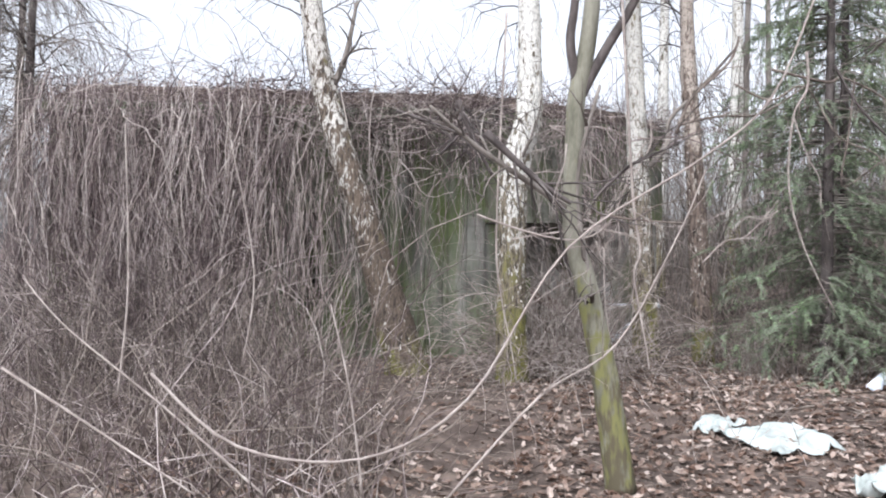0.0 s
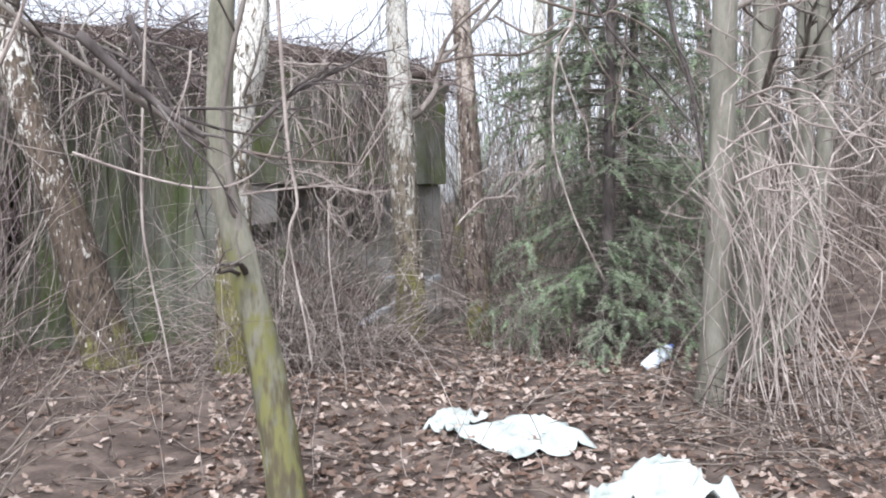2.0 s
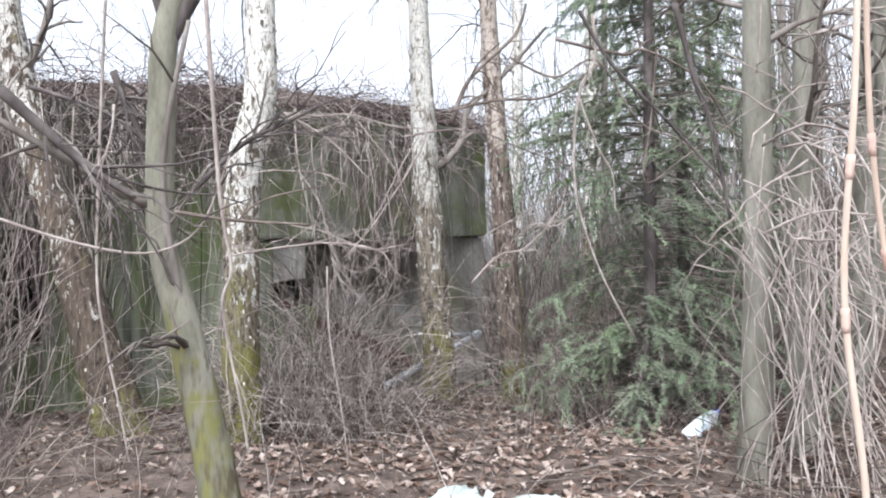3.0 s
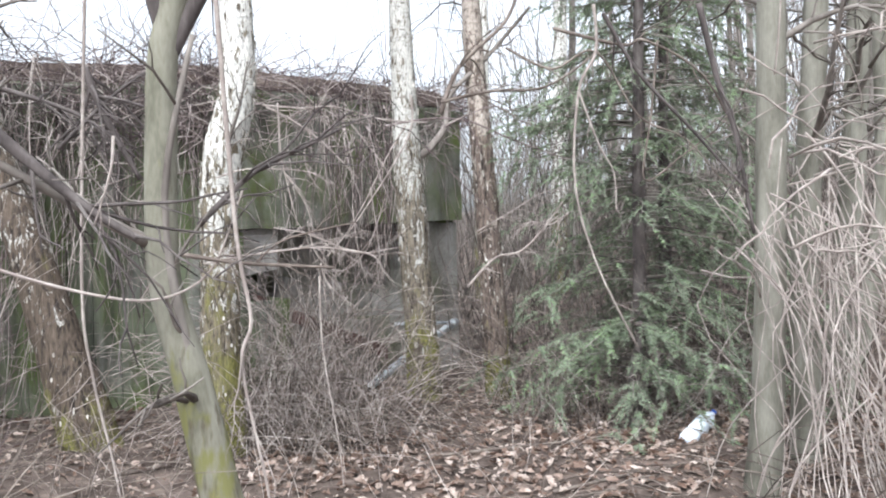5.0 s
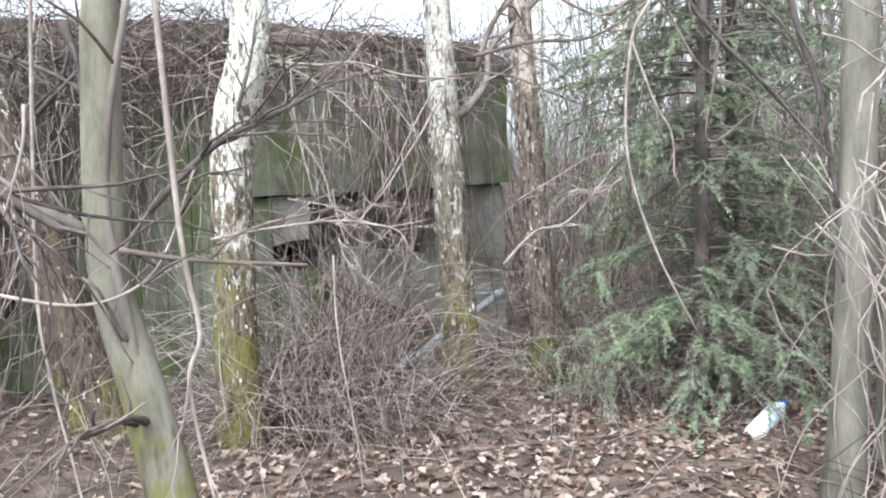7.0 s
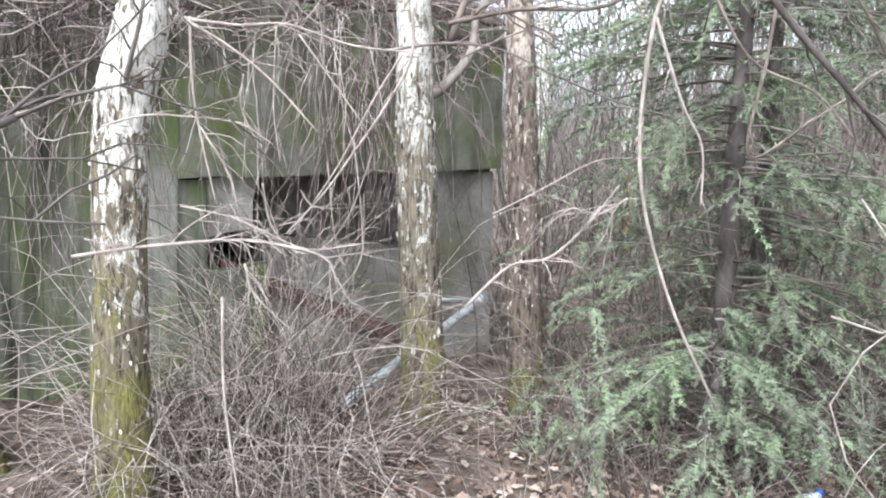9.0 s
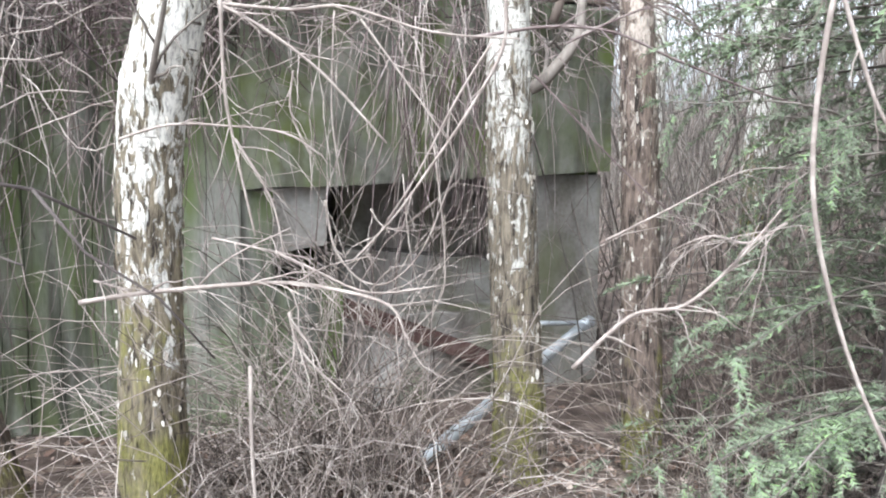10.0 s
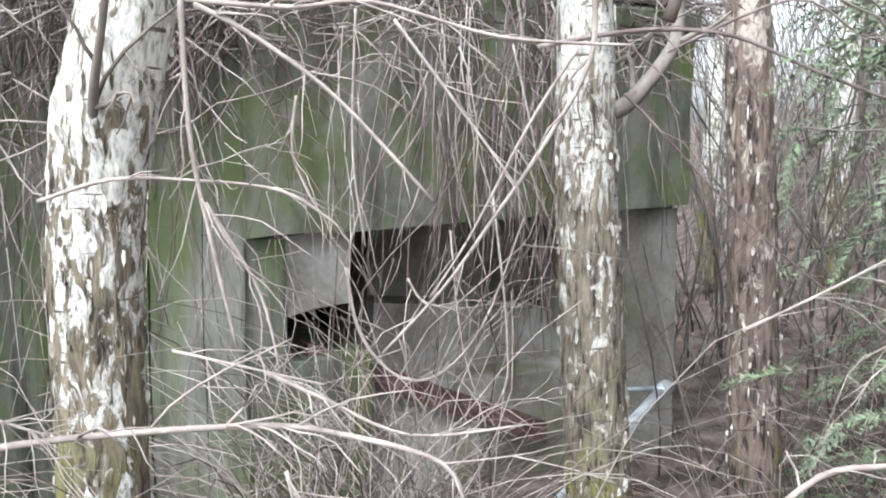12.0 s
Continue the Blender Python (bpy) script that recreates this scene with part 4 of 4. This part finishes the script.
overhang("bare reddish twigs crossing above the birches", [([(1.66, 8.20, 2.35), (1.99, 8.20, 2.40), (2.27, 8.20, 2.38), (2.53, 8.20, 2.27), (2.84, 8.20, 2.15), (3.01, 8.20, 2.10)], 0.0083),
          ([(1.94, 8.20, 2.20), (2.06, 8.20, 2.08), (2.28, 8.20, 1.85), (2.54, 8.20, 1.62), (2.82, 8.20, 1.42)], 0.0053),
          ([(2.07, 8.20, 2.33), (2.45, 8.20, 2.49), (2.66, 8.20, 2.38), (2.85, 8.20, 2.33)], 0.0053)], 12, 0.35, M_VINE)
overhang("long low branch with many fine side twigs", [([(0.53, 6.90, 1.41), (0.76, 6.90, 1.45), (1.13, 6.90, 1.49), (1.30, 6.90, 1.48), (1.50, 6.90, 1.43), (1.55, 6.90, 1.32)], 0.0083),
          ([(0.58, 6.90, 1.48), (0.70, 6.90, 1.45)], 0.0045),
          ([(1.12, 7.00, 1.57), (1.24, 7.00, 1.52), (1.42, 7.00, 1.45), (1.65, 7.00, 1.48)], 0.0053),
          ([(1.19, 6.90, 1.40), (1.23, 6.90, 1.28), (1.35, 6.90, 1.16)], 0.0053),
          ([(0.92, 7.00, 1.61), (1.13, 7.00, 1.57), (1.24, 7.00, 1.55)], 0.0037)], 14, 0.30)
overhang("drooping bare branch before the spruce", [([(2.77, 7.30, 1.67), (2.65, 7.30, 1.60), (2.53, 7.30, 1.62), (2.44, 7.30, 1.59)], 0.0060),
          ([(2.06, 7.00, 1.23), (2.23, 7.00, 1.40), (2.39, 7.00, 1.44), (2.53, 7.00, 1.57), (2.66, 7.00, 1.74)], 0.0075),
          ([(2.21, 7.60, 1.56), (2.43, 7.60, 1.68), (2.68, 7.60, 1.82), (2.84, 7.60, 1.84)], 0.0045)], 16, 0.30)


# ---- canes close to the path ----
def cane(pts, r, nodes):
    c = thing("cane", "pale tan hollow cane with reddish joints", "cane", "canes by the path")
    line = smooth_line(pts, 8)
    tubes("stalk", [(line, r, r * 0.8)], M_CANE, 10, c)
    for f in nodes:
        i = int(f * (len(line) - 2))
        a, b = Vector(line[i]), Vector(line[i + 1])
        d = (b - a).normalized()
        tubes("joint", [([tuple(a - d * 0.014), tuple(a - d * 0.005), tuple(a + d * 0.005), tuple(a + d * 0.014)], r * 1.1, r * 1.2)], M_NODE, 10, c)


cane([(2.1, 2.42, -0.03), (2.11, 2.42, 0.6), (2.1, 2.42, 1.0), (2.08, 2.42, 1.25), (2.1, 2.42, 1.5), (2.12, 2.42, 1.9), (2.14, 2.42, 2.4)], 0.0045, (0.3, 0.5, 0.62, 0.75))
cane([(2.16, 2.5, -0.03), (2.18, 2.5, 0.6), (2.2, 2.5, 1.1), (2.17, 2.5, 1.34), (2.16, 2.5, 1.54), (2.17, 2.5, 1.9), (2.19, 2.5, 2.4)], 0.0042, (0.3, 0.48, 0.6, 0.8))


# ---- litter ----
def sheet(label, at, size, turn, fold, seed):
    n = 26
    verts, faces = [], []
    for j in range(n + 1):
        for i in range(n + 1):
            u, v = i / n - 0.5, j / n - 0.5
            edge = 1 + 0.45 * noise.noise((u * 2.2 + seed, v * 2.2, seed)) + 0.03 * noise.noise((u * 15, v * 15 + seed, 1))
            x, y = u * size[0] * edge, v * size[1] * (edge + 0.3 * noise.noise((u * 3, seed, 2)))
            crease = 1 - abs(noise.noise((u * 2.6 + seed, v * 2.6, 5))) * 2.6
            small = 1 - abs(noise.noise((u * 6 - seed, v * 5, 8))) * 3.0
            h = 0.012 + fold * max(0, crease) + fold * 0.22 * max(0, small) + 0.004 * noise.noise((u * 16, v * 16, seed))
            c, s = math.cos(turn), math.sin(turn)
            X, Y = at[0] + c * x - s * y, at[1] + s * x + c * y
            verts.append((X, Y, ground_z(X, Y) + max(0.008, h)))
    for j in range(n):
        for i in range(n):
            q = j * (n + 1) + i
            faces.append((q, q + 1, q + n + 2, q + n + 1))
    ob = mesh_object("plastic_sheet", verts, faces, M_TARP)
    m = ob.modifiers.new("thickness", "SOLIDIFY")
    m.thickness = 0.003
    return tagged(ob, label, "sheet", "discarded sheets")


sheet("crumpled dirty white plastic sheet on dead leaves", (2.2, 5.6), (0.52, 0.5), 0.35, 0.05, 2.0)
sheet("small crumpled white plastic scrap beside the sheet", (1.86, 5.9), (0.34, 0.24), 0.8, 0.05, 7.0)
sheet("crumpled white plastic sheet with a raised fold", (2.58, 4.68), (0.6, 0.4), 0.5, 0.11, 4.0)


def bottle():
    b = thing("plastic_bottle", "crushed cloudy blue plastic bottle on dead leaves", "bottle")
    x, y = 3.6, 7.22
    b.matrix_world = Matrix.Translation((x, y, ground_z(x, y) + 0.055)) @ Matrix.Rotation(radians(38), 4, "Z") @ Matrix.Rotation(radians(70), 4, "Y") @ Matrix.Scale(1.2, 4)
    prof = [(0.0, -0.16), (0.03, -0.165), (0.042, -0.15), (0.046, -0.1), (0.042, -0.05), (0.046, 0.0), (0.042, 0.04), (0.046, 0.07), (0.035, 0.11), (0.016, 0.135), (0.014, 0.15)]
    verts, faces, s = [], [], 18
    for r, z in prof:
        for k in range(s):
            t = 2 * math.pi * k / s
            d = 1 + 0.35 * noise.noise((math.cos(t) * 1.5, math.sin(t) * 1.5, z * 18))
            verts.append((r * d * math.cos(t), r * d * math.sin(t), z))
    for i in range(len(prof) - 1):
        for k in range(s):
            k2 = (k + 1) % s
            faces.append((i * s + k, i * s + k2, (i + 1) * s + k2, (i + 1) * s + k))
    faces.append(tuple((len(prof) - 1) * s + k for k in range(s)))
    mesh_object("body", verts, faces, M_PLASTIC, b)
    tubes("cap", [([(0, 0, 0.15), (0, 0, 0.17)], 0.016, 0.016)], M_CAP, 14, b, "blue screw cap")


bottle()


def pipe():
    p = thing("steel_pipe", "bent galvanised steel pipe leaning against the slit wall", "pipe")
    tubes("long_tube", [(smooth_line([(1.48, 8.28, 0.42), (1.93, 9.2, 0.56), (2.36, 10.08, 0.69)], 4), 0.034, 0.034)], M_ZINC, 14, p)
    tubes("elbow", [([(2.34, 10.05, 0.683), (2.37, 10.1, 0.695), (2.4, 10.15, 0.70)], 0.041, 0.041)], M_ZINC, 14, p, "thicker elbow joint")
    tubes("cross_tube", [([(2.38, 10.1, 0.7), (2.1, 9.98, 0.715), (1.8, 9.85, 0.73)], 0.016, 0.016)], M_ZINC, 12, p)


pipe()


def beam():
    b = thing("rusty_beam", "rusty brown steel angle lying on the slit's sill", "beam")
    for name, w, h, off in (("flange", 0.11, 0.014, 0.0), ("web", 0.014, 0.11, -0.11)):
        bm = bmesh.new()
        worn_block(bm, (0.585, 9.317, 1.068 + off), Vector((0.783, 0.484, -0.392)), (-0.56, 0.83, 0), (0, 0, 1), (0, 1.47), (0, w), (0, h), 4, 0.003, 3)
        part(name, bm, M_RUST, b)


beam()


def fallen(label, pts, r):
    b = thing("fallen_branch", label, "branch", "fallen branches on the ground")
    tubes("stem", with_twigs(smooth_line(pts, 5), r, r * 0.4, 3, 0.2), M_BRUSH, 6, b)


for x, y, dx, dy, r in ((1.8, 7.0, 1.3, 0.25, 0.012), (2.4, 6.3, 1.4, 0.5, 0.011), (0.0, 6.9, 0.55, 0.5, 0.016), (0.95, 5.6, 0.5, -0.35, 0.012), (1.9, 6.1, 0.9, 0.2, 0.009), (3.9, 6.9, 1.2, -0.3, 0.02), (2.9, 4.5, 0.5, 0.5, 0.014)):
    fallen("thin fallen branch lying among dead leaves", [(x + dx * f, y + dy * f + 0.05 * math.sin(9 * f), ground_z(x + dx * f, y + dy * f) + 0.02) for f in (0, 0.35, 0.7, 1)], r)


litter = []
for _ in range(1500):
    x, y = rng.uniform(-1.2, 5.0), rng.uniform(3.2, 9.0)
    a = rng.uniform(0, 6.28)
    ln = rng.uniform(0.06, 0.4)
    q = rng.uniform(0.0012, 0.004)
    litter.append(([(x + ln * f * math.cos(a + 0.3 * f), y + ln * f * math.sin(a + 0.3 * f), ground_z(x + ln * f * math.cos(a), y + ln * f * math.sin(a)) + 0.012 + 0.03 * f * rng.random()) for f in (0, 0.35, 0.7, 1)], q, q * 0.5))
stuff("twig_litter", litter, M_BRUSH, "broken dry twigs scattered over the leaves", "twigs")

# ---- dead leaves ----
def leaf_shape(s, curl, rn):
    """A pointed, curled oak-like leaf, 8 faces."""
    pts = [(0, -0.5), (0.24, -0.28), (0.2, -0.05), (0.3, 0.15), (0.12, 0.35), (0, 0.55), (-0.12, 0.35), (-0.3, 0.15), (-0.2, -0.05), (-0.24, -0.28)]
    vs = [(0, 0, 0)] + [(x * s * rn.uniform(0.8, 1.2), y * s, curl * s * (abs(x) * 2.2 + y * y * 0.8) * rn.uniform(0.6, 1.4)) for x, y in pts]
    fs = [(0, i, i % 10 + 1) for i in range(1, 11)]
    return vs, fs


def leaf_pose(x, y, rn):
    return Matrix.Translation((x, y, ground_z(x, y) + rn.uniform(0.006, 0.022))) @ Euler((rn.gauss(0, 0.35), rn.gauss(0, 0.35), rn.uniform(0, 6.28))).to_matrix().to_4x4()


rl = random.Random(5)
verts, faces = [], []
for i in range(23000):
    if i < 17500:
        x, y = rl.uniform(-1.8, 5.2), rl.uniform(2.6, 9.2)
    else:
        x, y = rl.uniform(-6, 13), rl.uniform(-4, 16)
    if x < 0.5 and y > 5.2 and rl.random() < 0.7:
        continue
    m = leaf_pose(x, y, rl)
    vs, fs = leaf_shape(rl.uniform(0.02, 0.08), rl.uniform(-0.1, 0.6), rl)
    b = len(verts)
    verts += [tuple(m @ Vector(v)) for v in vs]
    faces += [tuple(b + k for k in f) for f in fs]
tagged(mesh_object("leaf_litter", verts, faces, M_LEAF, ground, smooth=False), "brown and tan dead leaves", kind="stuff")
kinds = []
for k in range(8):
    vs, fs = leaf_shape(0.09, rl.uniform(0.1, 0.6), rl)
    me = bpy.data.meshes.new("leaf")
    me.from_pydata(vs, [], fs)
    me.materials.append(M_LEAF_OB)
    kinds.append(me)
for i in range(290):
    x, y = rl.uniform(0.6, 4.2), rl.uniform(4.2, 7.6)
    ob = new("leaf", kinds[i % 8])
    ob.parent = ground
    ob.matrix_world = leaf_pose(x, y, rl) @ Matrix.Scale(rl.uniform(0.45, 0.95), 4)
